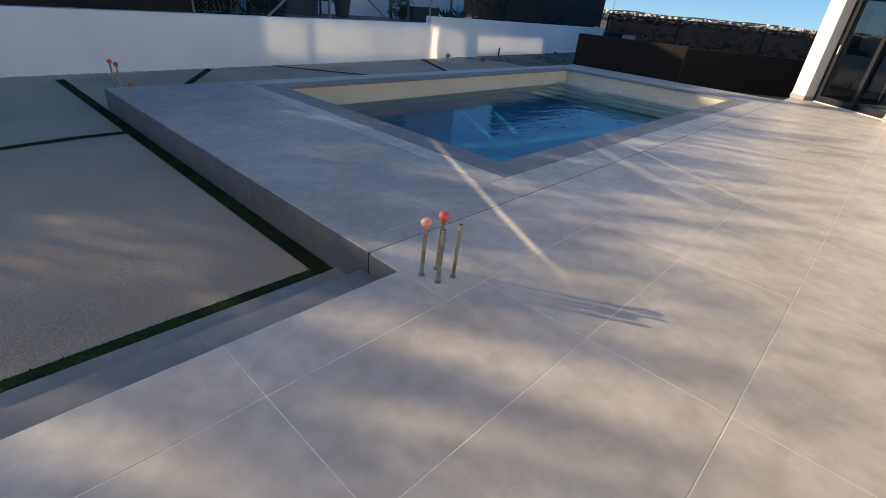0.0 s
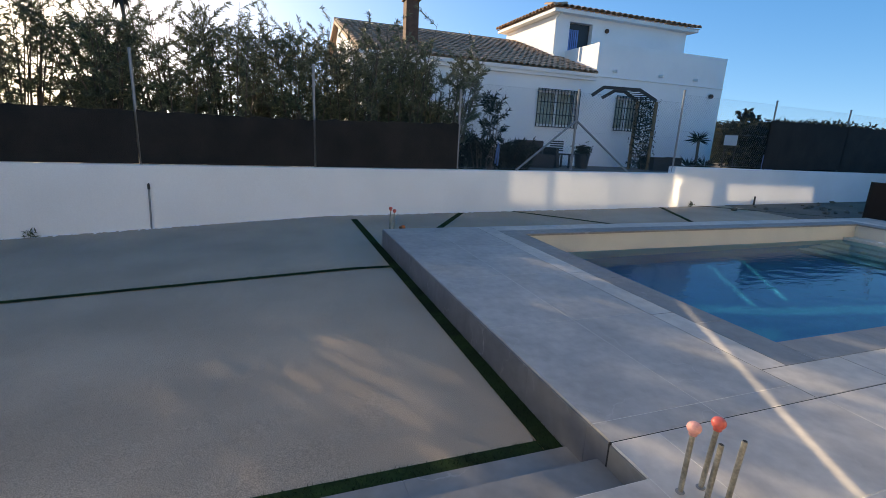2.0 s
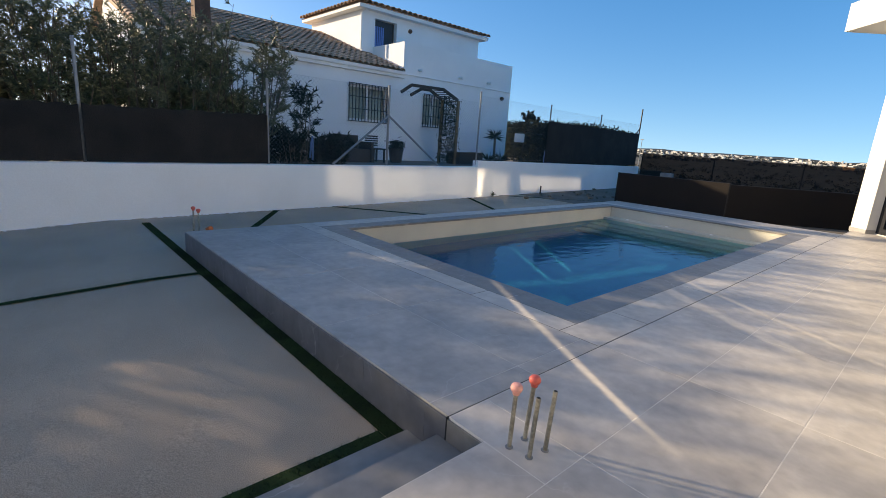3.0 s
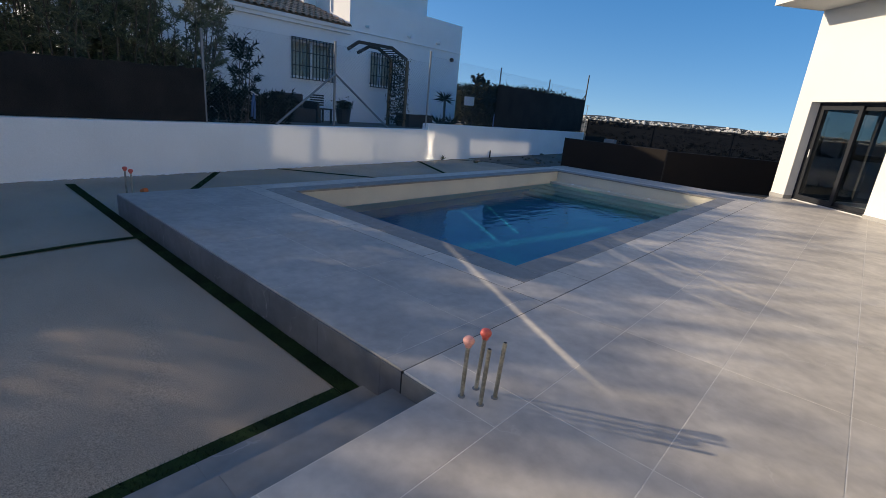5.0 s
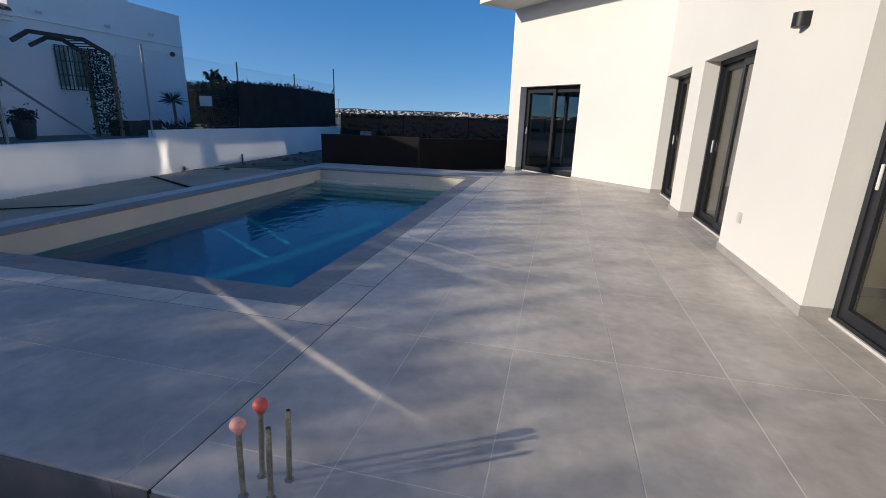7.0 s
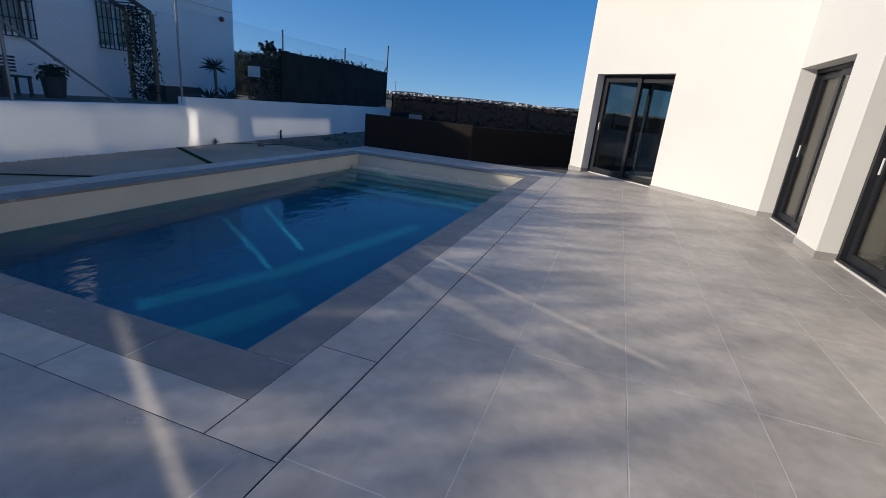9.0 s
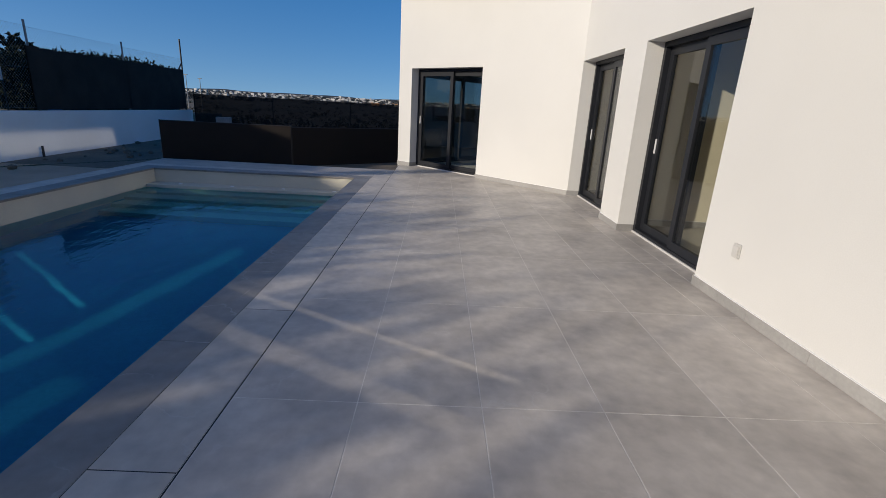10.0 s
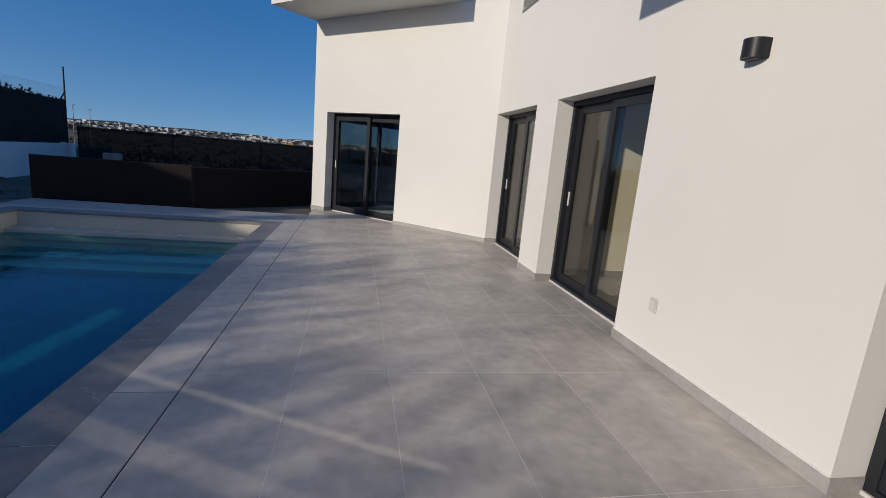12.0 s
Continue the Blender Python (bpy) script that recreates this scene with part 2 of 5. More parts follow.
ORANGE = mat("orange_plastic", (0.75, 0.16, 0.04), 0.5, 0.2, 20, 90, 0.05)
GLASS = glass_mat("window_glass", (0.80, 0.82, 0.80))
GLASS_TINTED = glass_mat("tinted_window_glass", (0.52, 0.53, 0.52))
POOL_SAND = mat("cream_pool_plaster", (0.62, 0.58, 0.48), 0.6, 0.1, 1.5, 60, 0.08, tint=(0.55, 0.52, 0.44))
POOL_BLUE = mat("blue_pool_lining", (0.004, 0.31, 0.46), 0.5, 0.16, 1.2, 30, 0.03, tint=(0.003, 0.26, 0.40))
WATER = water_mat()
SCREEN = mat("dark_heather_screen", (0.023, 0.019, 0.016), 0.95, 0.5, 2.0, 70, 0.9)
NET = net_mat("brown_shade_net", (0.007, 0.005, 0.004), 0.075)
PANEL = mat("brown_shade_panel", (0.016, 0.010, 0.007), 0.9, 0.4, 0.8, 60, 0.4)
LEAF = mat("oleander_leaf", (0.09, 0.112, 0.058), 0.45, 0.3, 1.5, 20, 0, island=0.55, tint=(0.115, 0.12, 0.07))
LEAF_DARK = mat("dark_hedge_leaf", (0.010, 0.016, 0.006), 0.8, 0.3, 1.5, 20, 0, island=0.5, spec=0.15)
BARK = mat("grey_brown_bark", (0.13, 0.10, 0.075), 0.9, 0.4, 6, 40, 0.6)
ROOF_TILE = mat("clay_roof_tile", (0.36, 0.225, 0.15), 0.85, 0.4, 2.0, 30, 0.4, tint=(0.25, 0.17, 0.12), per_object=0.25, island=0.25)
BRICK = mat("brown_chimney_brick", (0.15, 0.075, 0.05), 0.9, 0.35, 8, 40, 0.5)
WOOD = mat("pergola_wood", (0.22, 0.14, 0.07), 0.7, 0.35, 4, 40, 0.3)
WOOD_DARK = mat("dark_stained_wood", (0.045, 0.035, 0.03), 0.7, 0.3, 4, 40, 0.3)
IRON = mat("black_wrought_iron", (0.02, 0.02, 0.022), 0.5, 0.2, 8, 60, 0.1)
POT = mat("dark_plant_pot", (0.03, 0.032, 0.034), 0.5, 0.2, 6, 40, 0.1)
ROOM = mat("beige_room_paint", (0.80, 0.73, 0.59), 0.9, 0.05, 1, 50, 0.05)
ROOM_FLOOR = mat("room_floor_tile", (0.50, 0.47, 0.42), 0.4, 0.1, 2, 40, 0.02)
SHADE_BLUE = mat("blue_shutter", (0.08, 0.22, 0.5), 0.6, 0.2, 4, 60, 0.1)
SOCKET = mat("aged_white_plastic", (0.56, 0.55, 0.53), 0.5, 0.06, 8, 60, 0.02)
PLASTIC = mat("white_plastic", (0.84, 0.84, 0.84), 0.4, 0.05, 8, 60, 0.02)
SCRUB = mat("dry_scrubland", (0.13, 0.098, 0.066), 0.95, 0.5, 0.012, 0.4, 0.5, tint=(0.04, 0.045, 0.028))
SOIL = mat("garden_soil", (0.20, 0.16, 0.12), 0.95, 0.45, 0.8, 20, 0.6, tint=(0.12, 0.10, 0.08))
TOWN = mat("far_town_walls", (0.72, 0.68, 0.62), 0.9, 0.1, 0.02, 0.3, 0, island=0.25)
TOWN_ORANGE = mat("far_ochre_walls", (0.62, 0.30, 0.12), 0.9, 0.1, 0.02, 0.3, 0, island=0.2)
HILL = mat("far_hill_scrub", (0.030, 0.038, 0.042), 0.95, 0.4, 0.006, 0.05, 0, tint=(0.020, 0.027, 0.031))
TOWN_GLASS = mat("far_town_windows", (0.08, 0.09, 0.11), 0.3, 0.1, 0.02, 0.3, 0)

# ---- building helpers ----
ORIGIN = {}


def thing(name, at, label="", category="", group="", kind=""):
    """An Empty at the base of a thing that has parts."""
    e = new(name)
    e.empty_display_size = 0.1
    e.location = at
    ORIGIN[e] = Vector(at)
    return tagged(e, label, category, group, kind)


def finish(bm, name, material, smooth=False):
    bmesh.ops.recalc_face_normals(bm, faces=bm.faces)
    me = bpy.data.meshes.new(name)
    bm.to_mesh(me)
    bm.free()
    me.materials.append(material)
    if smooth:
        me.shade_smooth()
    return me


def part(name, bm, material, parent=None, label="", smooth=False):
    """One mesh object, its points in the world's coordinates, under a thing or a part."""
    me = bm if isinstance(bm, bpy.types.Mesh) else finish(bm, name, material, smooth)
    ob = new(name, me)
    if parent is not None:
        ob.parent = parent
        ob.location = -ORIGIN.get(parent, Vector())
    ORIGIN[ob] = Vector()
    if label:
        ob["label"] = label
    return ob


def solo(name, bm, material, label, category="", kind="", group="", smooth=False):
    return tagged(part(name, bm, material, None, "", smooth), label, category, group, kind)


def box(bm, x0, x1, y0, y1, z0, z1, at=None, bevel=0.0):
    """A box; at maps its corners to the world."""
    vs = []
    for z in (z0, z1):
        for x, y in ((x0, y0), (x1, y0), (x1, y1), (x0, y1)):
            vs.append(bm.verts.new(at(x, y, z) if at else (x, y, z)))
    fs = [bm.faces.new([vs[i] for i in f]) for f in ((3, 2, 1, 0), (4, 5, 6, 7), (0, 1, 5, 4), (1, 2, 6, 5), (2, 3, 7, 6), (3, 0, 4, 7))]
    if bevel:
        es = list({e for f in fs for e in f.edges})
        bmesh.ops.bevel(bm, geom=es, offset=bevel, segments=2, affect="EDGES")
    return bm


def boxed(*a, **k):
    return box(bmesh.new(), *a, **k)


def tube(bm, points, radii, sides=8, caps=True):
    """A tube along points with a radius at each."""
    rings = []
    pts = [Vector(p) for p in points]
    if not hasattr(radii, "__len__"):
        radii = [radii] * len(pts)
    for i, p in enumerate(pts):
        d = (pts[min(i + 1, len(pts) - 1)] - pts[max(i - 1, 0)]).normalized()
        u = d.orthogonal().normalized() if abs(d.z) < 0.9 else Vector((1, 0, 0)).cross(d).normalized()
        v = d.cross(u)
        rings.append([bm.verts.new(p + (u * math.cos(a) + v * math.sin(a)) * radii[i]) for a in (2 * math.pi * k / sides for k in range(sides))])
    for a, b in zip(rings, rings[1:]):
        for k in range(sides):
            bm.faces.new((a[k], a[(k + 1) % sides], b[(k + 1) % sides], b[k]))
    if caps:
        bm.faces.new(rings[0][::-1])
        bm.faces.new(rings[-1])
    return bm


def lathe(bm, at, profile, sides=16):
    """Turned form round the vertical through at; profile of (radius, height)."""
    rings = []
    for r, z in profile:
        rings.append([bm.verts.new((at[0] + r * math.cos(a), at[1] + r * math.sin(a), at[2] + z)) for a in (2 * math.pi * k / sides for k in range(sides))])
    for a, b in zip(rings, rings[1:]):
        for k in range(sides):
            bm.faces.new((a[k], a[(k + 1) % sides], b[(k + 1) % sides], b[k]))
    bm.faces.new(rings[0][::-1])
    bm.faces.new(rings[-1])
    return bm


def sheet(bm, rows):
    """A skin over rows of points."""
    vs = [[bm.verts.new(p) for p in r] for r in rows]
    for a, b in zip(vs, vs[1:]):
        for k in range(len(a) - 1):
            bm.faces.new((a[k], a[k + 1], b[k + 1], b[k]))
    return bm


def raw(name, verts, faces, material):
    me = bpy.data.meshes.new(name)
    me.from_pydata(verts, [], faces)
    me.materials.append(material)
    return me


def leaves(rng, centres, directions, length, width, droop=0.3):
    """Folded pointed leaves, four points each, for raw()."""
    n = len(centres)
    d = directions / np.linalg.norm(directions, axis=1, keepdims=True)
    side = np.cross(d, rng.normal(size=(n, 3)))
    side /= np.linalg.norm(side, axis=1, keepdims=True)
    up = np.cross(side, d)
    ln = (length * rng.uniform(0.65, 1.25, n))[:, None]
    wd = (width * rng.uniform(0.7, 1.2, n))[:, None]
    mid = centres + d * ln * 0.45
    tip = centres + d * ln + np.array([0, 0, -1]) * ln * droop * rng.uniform(0, 1, (n, 1))
    v = np.stack([centres, mid + side * wd / 2 + up * wd * 0.2, tip, mid - side * wd / 2 + up * wd * 0.2], axis=1).reshape(-1, 3)
    i = np.arange(n)[:, None] * 4
    f = np.concatenate([i + np.array([[0, 1, 2]]), i + np.array([[0, 2, 3]])])
    return v.tolist(), f.tolist()


def wall_x(y):
    """The boundary wall's face."""
    return -7.6 - 0.075 * y


def yard_z(x, y):
    """The gravel yard falls away towards the near end."""
    return -0.27 - max(0.0, -y - 0.6) * 0.048 * min(1.0, max(0.0, (-x - 0.4) / 3.0))


# ---- ground and distance ----
def ground():
    rows = []
    radii = [0.5, 12, 22, 30, 45, 70, 110, 170, 260, 400, 600, 850, 1100, 1400, 1700, 2000, 2400, 2800, 3300, 4000, 4800]
    for r in radii:
        row = []
        for k in range(97):
            a = 2 * math.pi * k / 96
            x, y = r * math.sin(a), 8 + r * math.cos(a)
            z = -2.2 if r <= 22 else float(np.interp(r, [22, 45, 110, 260, 600, 1000, 1500, 2000, 2600, 3300, 4000, 4800], [-2.2, -2.8, -7, -11, -13, -9, -2, 8, 13, 8, 0, -30]))
            if r > 60:
                z += noise.noise((x * 0.004, y * 0.004, 3.1)) * min(5.0, r * 0.012)
            if r > 2000:
                z += noise.noise((a * 5, 1.7, r * 0.0006)) * 5
            row.append((x, y, z))
        rows.append(row)
    return sheet(bmesh.new(), rows)


solo("ground", ground(), SCRUB, "dry scrubland falling away to a far valley", "ground", "structure", smooth=True)


def far_town():
    """Pale villas and blocks on the slope across the valley."""
    rng = np.random.default_rng(5)
    for colour, count, near, far, lo, hi, name, label in ((TOWN, 720, 1250, 2600, -38, 18, "far_town", "white and cream buildings scattered over a far slope"), (TOWN, 420, 1300, 2500, -112, -36, "far_town", "white buildings scattered over the western slope"), (TOWN_ORANGE, 40, 1000, 1500, -100, -78, "far_ochre_blocks", "ochre apartment blocks on the western slope"), (TOWN_ORANGE, 46, 1150, 1500, -9, 12, "far_ochre_blocks", "ochre apartment blocks far across the valley")):
        v, f = [], []
        for _ in range(count):
            a, r = radians(rng.uniform(lo, hi)), rng.uniform(near, far)
            x, y = r * math.sin(a), 8 + r * math.cos(a)
            z = float(np.interp(r, [600, 1000, 1500, 2000, 2600], [-13, -9, -2, 8, 17])) - 2
            w, d, h = rng.uniform(3.5, 11), rng.uniform(5, 11), rng.uniform(2.0, 5.5) * (1.8 if rng.random() < 0.12 else 1)
            i = len(v)
            v += [(x + sx * w / 2, y + sy * d / 2, z + k) for k in (0, h + 2) for sx, sy in ((-1, -1), (1, -1), (1, 1), (-1, 1))]
            f += [tuple(i + j for j in q) for q in ((4, 5, 6, 7), (0, 1, 5, 4), (1, 2, 6, 5), (2, 3, 7, 6), (3, 0, 4, 7))]
        solo(name, raw(name, v, f, colour), colour, label, "town", "stuff")


far_town()


def far_hills():
    """A low chain of wooded hills behind the town."""
    rows = []
    for j, (r, h) in enumerate(((2650, 0.0), (3000, 0.55), (3400, 1.0), (3900, 0.6), (4300, 0.0))):
        row = []
        for k in range(200):
            a = radians(-130 + k * 0.8)
            top = 26 + 20 * noise.noise((a * 4.1, 2.2, 0)) + 14 * noise.noise((a * 11, 7.2, j * 0.6)) + 5 * noise.noise((a * 38, 1.2, j))
            row.append((r * math.sin(a), 8 + r * math.cos(a), -30 + h * (30 + top)))
        rows.append(row)
    solo("far_hills", sheet(bmesh.new(), rows), HILL, "low wooded hills on the horizon behind the town", "hills", "structure", smooth=True)


far_hills()


def far_scrub():
    """Dark bushes on the open land beyond the net."""
    rng = np.random.default_rng(9)
    n = 500
    a, r = np.radians(rng.uniform(-40, 10, n)), rng.uniform(60, 800, n) ** 1.0
    c = np.stack([r * np.sin(a), 8 + r * np.cos(a), np.interp(r, [45, 110, 260, 600, 1000], [-2.6, -7, -11, -13, -9])], 1)
    pts = np.repeat(c, 24, 0)
    size = np.repeat(rng.uniform(0.8, 3.0, n), 24)[:, None]
    off = rng.normal(size=pts.shape) * np.array([0.6, 0.6, 0.4]) * size + np.array([0, 0, 0.5]) * size
    v, f = leaves(rng, pts + off, rng.normal(size=pts.shape), 1.1, 0.9)
    solo("far_bushes", raw("far_bushes", v, f, LEAF_DARK), LEAF_DARK, "dark bushes dotted over dry open land", "bushes", "stuff")


far_scrub()


def far_trees():
    """Dark tree crowns between the houses of the town."""
    rng = np.random.default_rng(19)
    n = 900
    a, r = np.radians(rng.uniform(-40, 18, n)), rng.uniform(1000, 2550, n)
    c = np.stack([r * np.sin(a), 8 + r * np.cos(a), np.interp(r, [600, 1000, 1500, 2000, 2600], [-13, -9, -2, 8, 13])], 1)
    pts = np.repeat(c, 16, 0)
    size = np.repeat(rng.uniform(2.0, 4.5, n), 16)[:, None]
    off = rng.normal(size=pts.shape) * np.array([1.1, 0.8, 0.35]) * size + np.array([0, 0, 0.6]) * size
    v, f = leaves(rng, pts + off, rng.normal(size=pts.shape), 5.0, 4.0)
    solo("far_trees", raw("far_trees", v, f, HILL), HILL, "dark trees among the houses of the far town", "trees", "stuff")


far_trees()


def street_lamp(x, y, z, h):
    l = thing("street_lamp", (x, y, z), "tall thin street lamp far beyond the garden", "street lamp", "far street lamps")
    part("pole", tube(bmesh.new(), [(x, y, z - 1), (x, y, z + h)], [0.14, 0.08], 6), ZINC, l)
    part("head", boxed(x - 0.5, x + 0.5, y - 0.15, y + 0.15, z + h, z + h + 0.2), ZINC, l)


street_lamp(-71.2, 141, -8.2, 14.3)
street_lamp(-69.8, 146, -8.3, 13.7)


def gravel_yard():
    rows = []
    for y in [-14 + 0.5 * i for i in range(71)]:
        x1 = -0.25 if y <= 0 else -4.9
        x0 = wall_x(y) - 0.1
        rows.append([(x0 + (x1 - x0) * k / 16, y, yard_z(x0 + (x1 - x0) * k / 16, y)) for k in range(17)])
        if y == 0:
            rows.append([(x0 + (-4.9 - x0) * k / 16, 0.001, -0.27) for k in range(17)])
    bm = sheet(bmesh.new(), rows)
    ret = bmesh.ops.extrude_face_region(bm, geom=bm.faces[:])
    bmesh.ops.translate(bm, vec=(0, 0, -0.3), verts=[g for g in ret["geom"] if isinstance(g, bmesh.types.BMVert)])
    return bm


solo("ground_yard", gravel_yard(), AGGREGATE, "washed aggregate paving of small grey-beige stones", "paving", "structure")
solo("ground_back", boxed(-9, 6, 10.9, 22, -0.7, -0.262), SOIL, "bare brown garden soil", "soil", "structure")

# ---- terrace, raised pool deck, steps ----
POOL = (-4.386, -0.611, 1.977, 9.6)


def slab_base():
    bm = bmesh.new()
    box(bm, 0.247, 3.5, -14, 0, -0.6, -0.0009)
    box(bm, 0.004, 3.5, 0, 12.6, -0.6, -0.0009)
    box(bm, -4.966, -0.004, 0.004, 1.85, -0.6, -0.0015)
    box(bm, -4.966, -4.51, 1.85, 9.73, -0.6, -0.0015)
    box(bm, -0.485, -0.004, 1.85, 9.73, -0.6, -0.0015)
    box(bm, -4.966, -0.004, 9.73, 10.95, -0.6, -0.0015)
    return bm


floor = solo("floor_terrace", slab_base(), GROUT, "grey porcelain tiled terrace and raised pool deck", "terrace", "structure")
solo("floor_joint", boxed(-0.0055, 0.0055, 0.001, 12.0, -0.3, -0.0018), JOINT, "narrow black expansion joint", "joint", "structure")

# dark bedding shows in the joints of the pale border
solo("floor_border_bed", box(box(bmesh.new(), -0.341, -0.0056, 1.454, 10.12, -0.1, -0.001), -4.9, -0.3411, 1.454, 1.691, -0.1, -0.001), JOINT, "dark bedding under the pale border tiles", "bedding", "structure")

TILE_MESH = {}


def tile(x0, x1, y0, y1, material, parent, gap=0.002, z=0.0, thick=0.012, name="tile"):
    """One tile with slightly eased edges; alike tiles share a mesh."""
    w, d = round(x1 - x0 - 2 * gap, 4), round(y1 - y0 - 2 * gap, 4)
    if w < 0.01 or d < 0.01:
        return
    key = (w, d, thick, material.name)
    if key not in TILE_MESH:
        bm, e = bmesh.new(), 0.0015
        rings = []
        for ins, h in ((0, -thick), (0, -e), (e, 0)):
            rings.append([bm.verts.new((sx * (w / 2 - ins), sy * (d / 2 - ins), h)) for sx, sy in ((-1, -1), (1, -1), (1, 1), (-1, 1))])
        for a, b in zip(rings, rings[1:]):
            for k in range(4):
                bm.faces.new((a[k], a[(k + 1) % 4], b[(k + 1) % 4], b[k]))
        bm.faces.new(rings[-1])
        TILE_MESH[key] = finish(bm, name, material)
    ob = new(name, TILE_MESH[key])
    ob.parent = parent
    ob.location = (round((x0 + x1) / 2, 4), round((y0 + y1) / 2, 4), z + random.uniform(-0.0004, 0.0004))
    return ob


def tiling(x0, x1, y0, y1, px, py, ox, oy, material, parent, **k):
    i = math.floor((x0 - ox) / px)
    while ox + i * px < x1 - 1e-6:
        j = math.floor((y0 - oy) / py)
        while oy + j * py < y1 - 1e-6:
            tile(max(x0, ox + i * px), min(x1, ox + (i + 1) * px), max(y0, oy + j * py), min(y1, oy + (j + 1) * py), material, parent, **k)
            j += 1
        i += 1


def lay_floor():
    tiling(0.247, 0.595, -9, 0, 0.595, 1.205, 0, -0.925, TILE, floor)
    tiling(0.595, 3.2, -9, 0.28, 0.595, 1.205, 0, -0.925, TILE, floor)
    tiling(0.004, 0.595, 0, 0.28, 0.595, 1.205, 0, -0.925, TILE, floor)
    tiling(0.004, 3.2, 0.28, 8.715, 0.595, 1.205, 0, 0.28, TILE, floor)
    for j in range(4):
        y0 = 8.715 + j * 1.205
        for i in range(6):
            x0 = max(0.004, i * 0.595)
            if x0 + y0 < 12.0 and y0 < 12.4:
                tile(x0, min(3.2, (i + 1) * 0.595), y0, min(y0 + 1.205, 12.55), TILE, floor)
    # the floor runs on into the door reveals
    for y0, y1 in ((-0.696, 2.626), (4.574, 6.416), (7.084, 8.8)):
        tiling(3.2, 3.384, y0, y1, 0.595, 1.205, 2.975, 0.28, TILE, floor)
    # raised deck before and beyond the pool
    tiling(-4.97, -0.004, 0, 1.455, 1.205, 0.7275, -4.97, 0, TILE_DECK, floor)
    tiling(-4.97, -0.004, 10.12, 10.95, 1.205, 0.6, -4.97, 10.12, TILE_DECK, floor)
    # pale border and darker coping round the water
    tiling(-0.34, -0.004, 1.455, 10.12, 1.0, 1.457, -0.9, 0.754, TILE_PALE, floor, name="border_tile")
    tiling(-4.9, -0.34, 1.455, 1.69, 1.2, 1.0, -4.9, 0.7, TILE_PALE, floor, name="border_tile")
    tiling(-4.9, -4.66, 1.69, 9.88, 1.0, 1.457, -5.3, 0.754, TILE_PALE, floor, name="border_tile")
    tiling(-4.9, -0.34, 9.88, 10.12, 1.2, 1.0, -4.9, 9.5, TILE_PALE, floor, name="border_tile")
    tiling(-4.97, -4.9, 1.455, 10.12, 1.0, 1.2, -5.5, 0.754, TILE, floor)
    tiling(-4.66, -0.34, 1.69, 1.995, 1.2, 1.0, -4.66, 1.2, TILE_DARK, floor, name="coping_tile", thick=0.03)
    tiling(-4.66, -0.34, 9.58, 9.88, 1.2, 1.0, -4.66, 9.2, TILE_DARK, floor, name="coping_tile", thick=0.03)
    tiling(-0.629, -0.34, 1.995, 9.58, 1.0, 1.2, -1.3, 1.995, TILE_DARK, floor, name="coping_tile", thick=0.03)
    tiling(-4.66, -4.37, 1.995, 9.58, 1.0, 1.2, -5.3, 1.995, TILE_DARK, floor, name="coping_tile", thick=0.03)


def riser_tiles():
    """Upright facing of the raised deck and of the steps."""
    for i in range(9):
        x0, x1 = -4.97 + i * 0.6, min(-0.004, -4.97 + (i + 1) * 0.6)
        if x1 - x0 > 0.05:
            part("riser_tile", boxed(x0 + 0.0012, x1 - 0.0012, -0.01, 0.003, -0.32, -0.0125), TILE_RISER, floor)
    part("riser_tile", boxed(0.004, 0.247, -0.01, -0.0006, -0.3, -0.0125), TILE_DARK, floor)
    part("joint_strip", boxed(-0.0045, 0.0045, -0.0115, 0.002, -0.3, -0.0015), JOINT, floor, "black joint running down the riser")
    for i in range(8):
        part("riser_tile", boxed(-4.98, -4.967, 0.004 + i * 1.37, 1.37 * (i + 1), -0.32, -0.0125), TILE, floor)


def steps():
    """Two shallow steps from the terrace down to the yard."""
    # same tile as the terrace, its shade put into the darker colour
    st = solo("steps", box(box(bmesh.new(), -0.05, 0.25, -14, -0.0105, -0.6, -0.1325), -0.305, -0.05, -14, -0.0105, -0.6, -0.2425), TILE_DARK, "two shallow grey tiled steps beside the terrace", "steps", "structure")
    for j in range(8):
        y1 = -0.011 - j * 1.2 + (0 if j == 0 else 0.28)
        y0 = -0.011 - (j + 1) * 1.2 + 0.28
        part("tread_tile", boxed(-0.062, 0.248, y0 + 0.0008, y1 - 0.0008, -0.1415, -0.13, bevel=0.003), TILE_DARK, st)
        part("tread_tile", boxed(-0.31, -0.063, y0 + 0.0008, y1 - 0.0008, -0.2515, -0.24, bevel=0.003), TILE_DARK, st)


lay_floor()
riser_tiles()
steps()


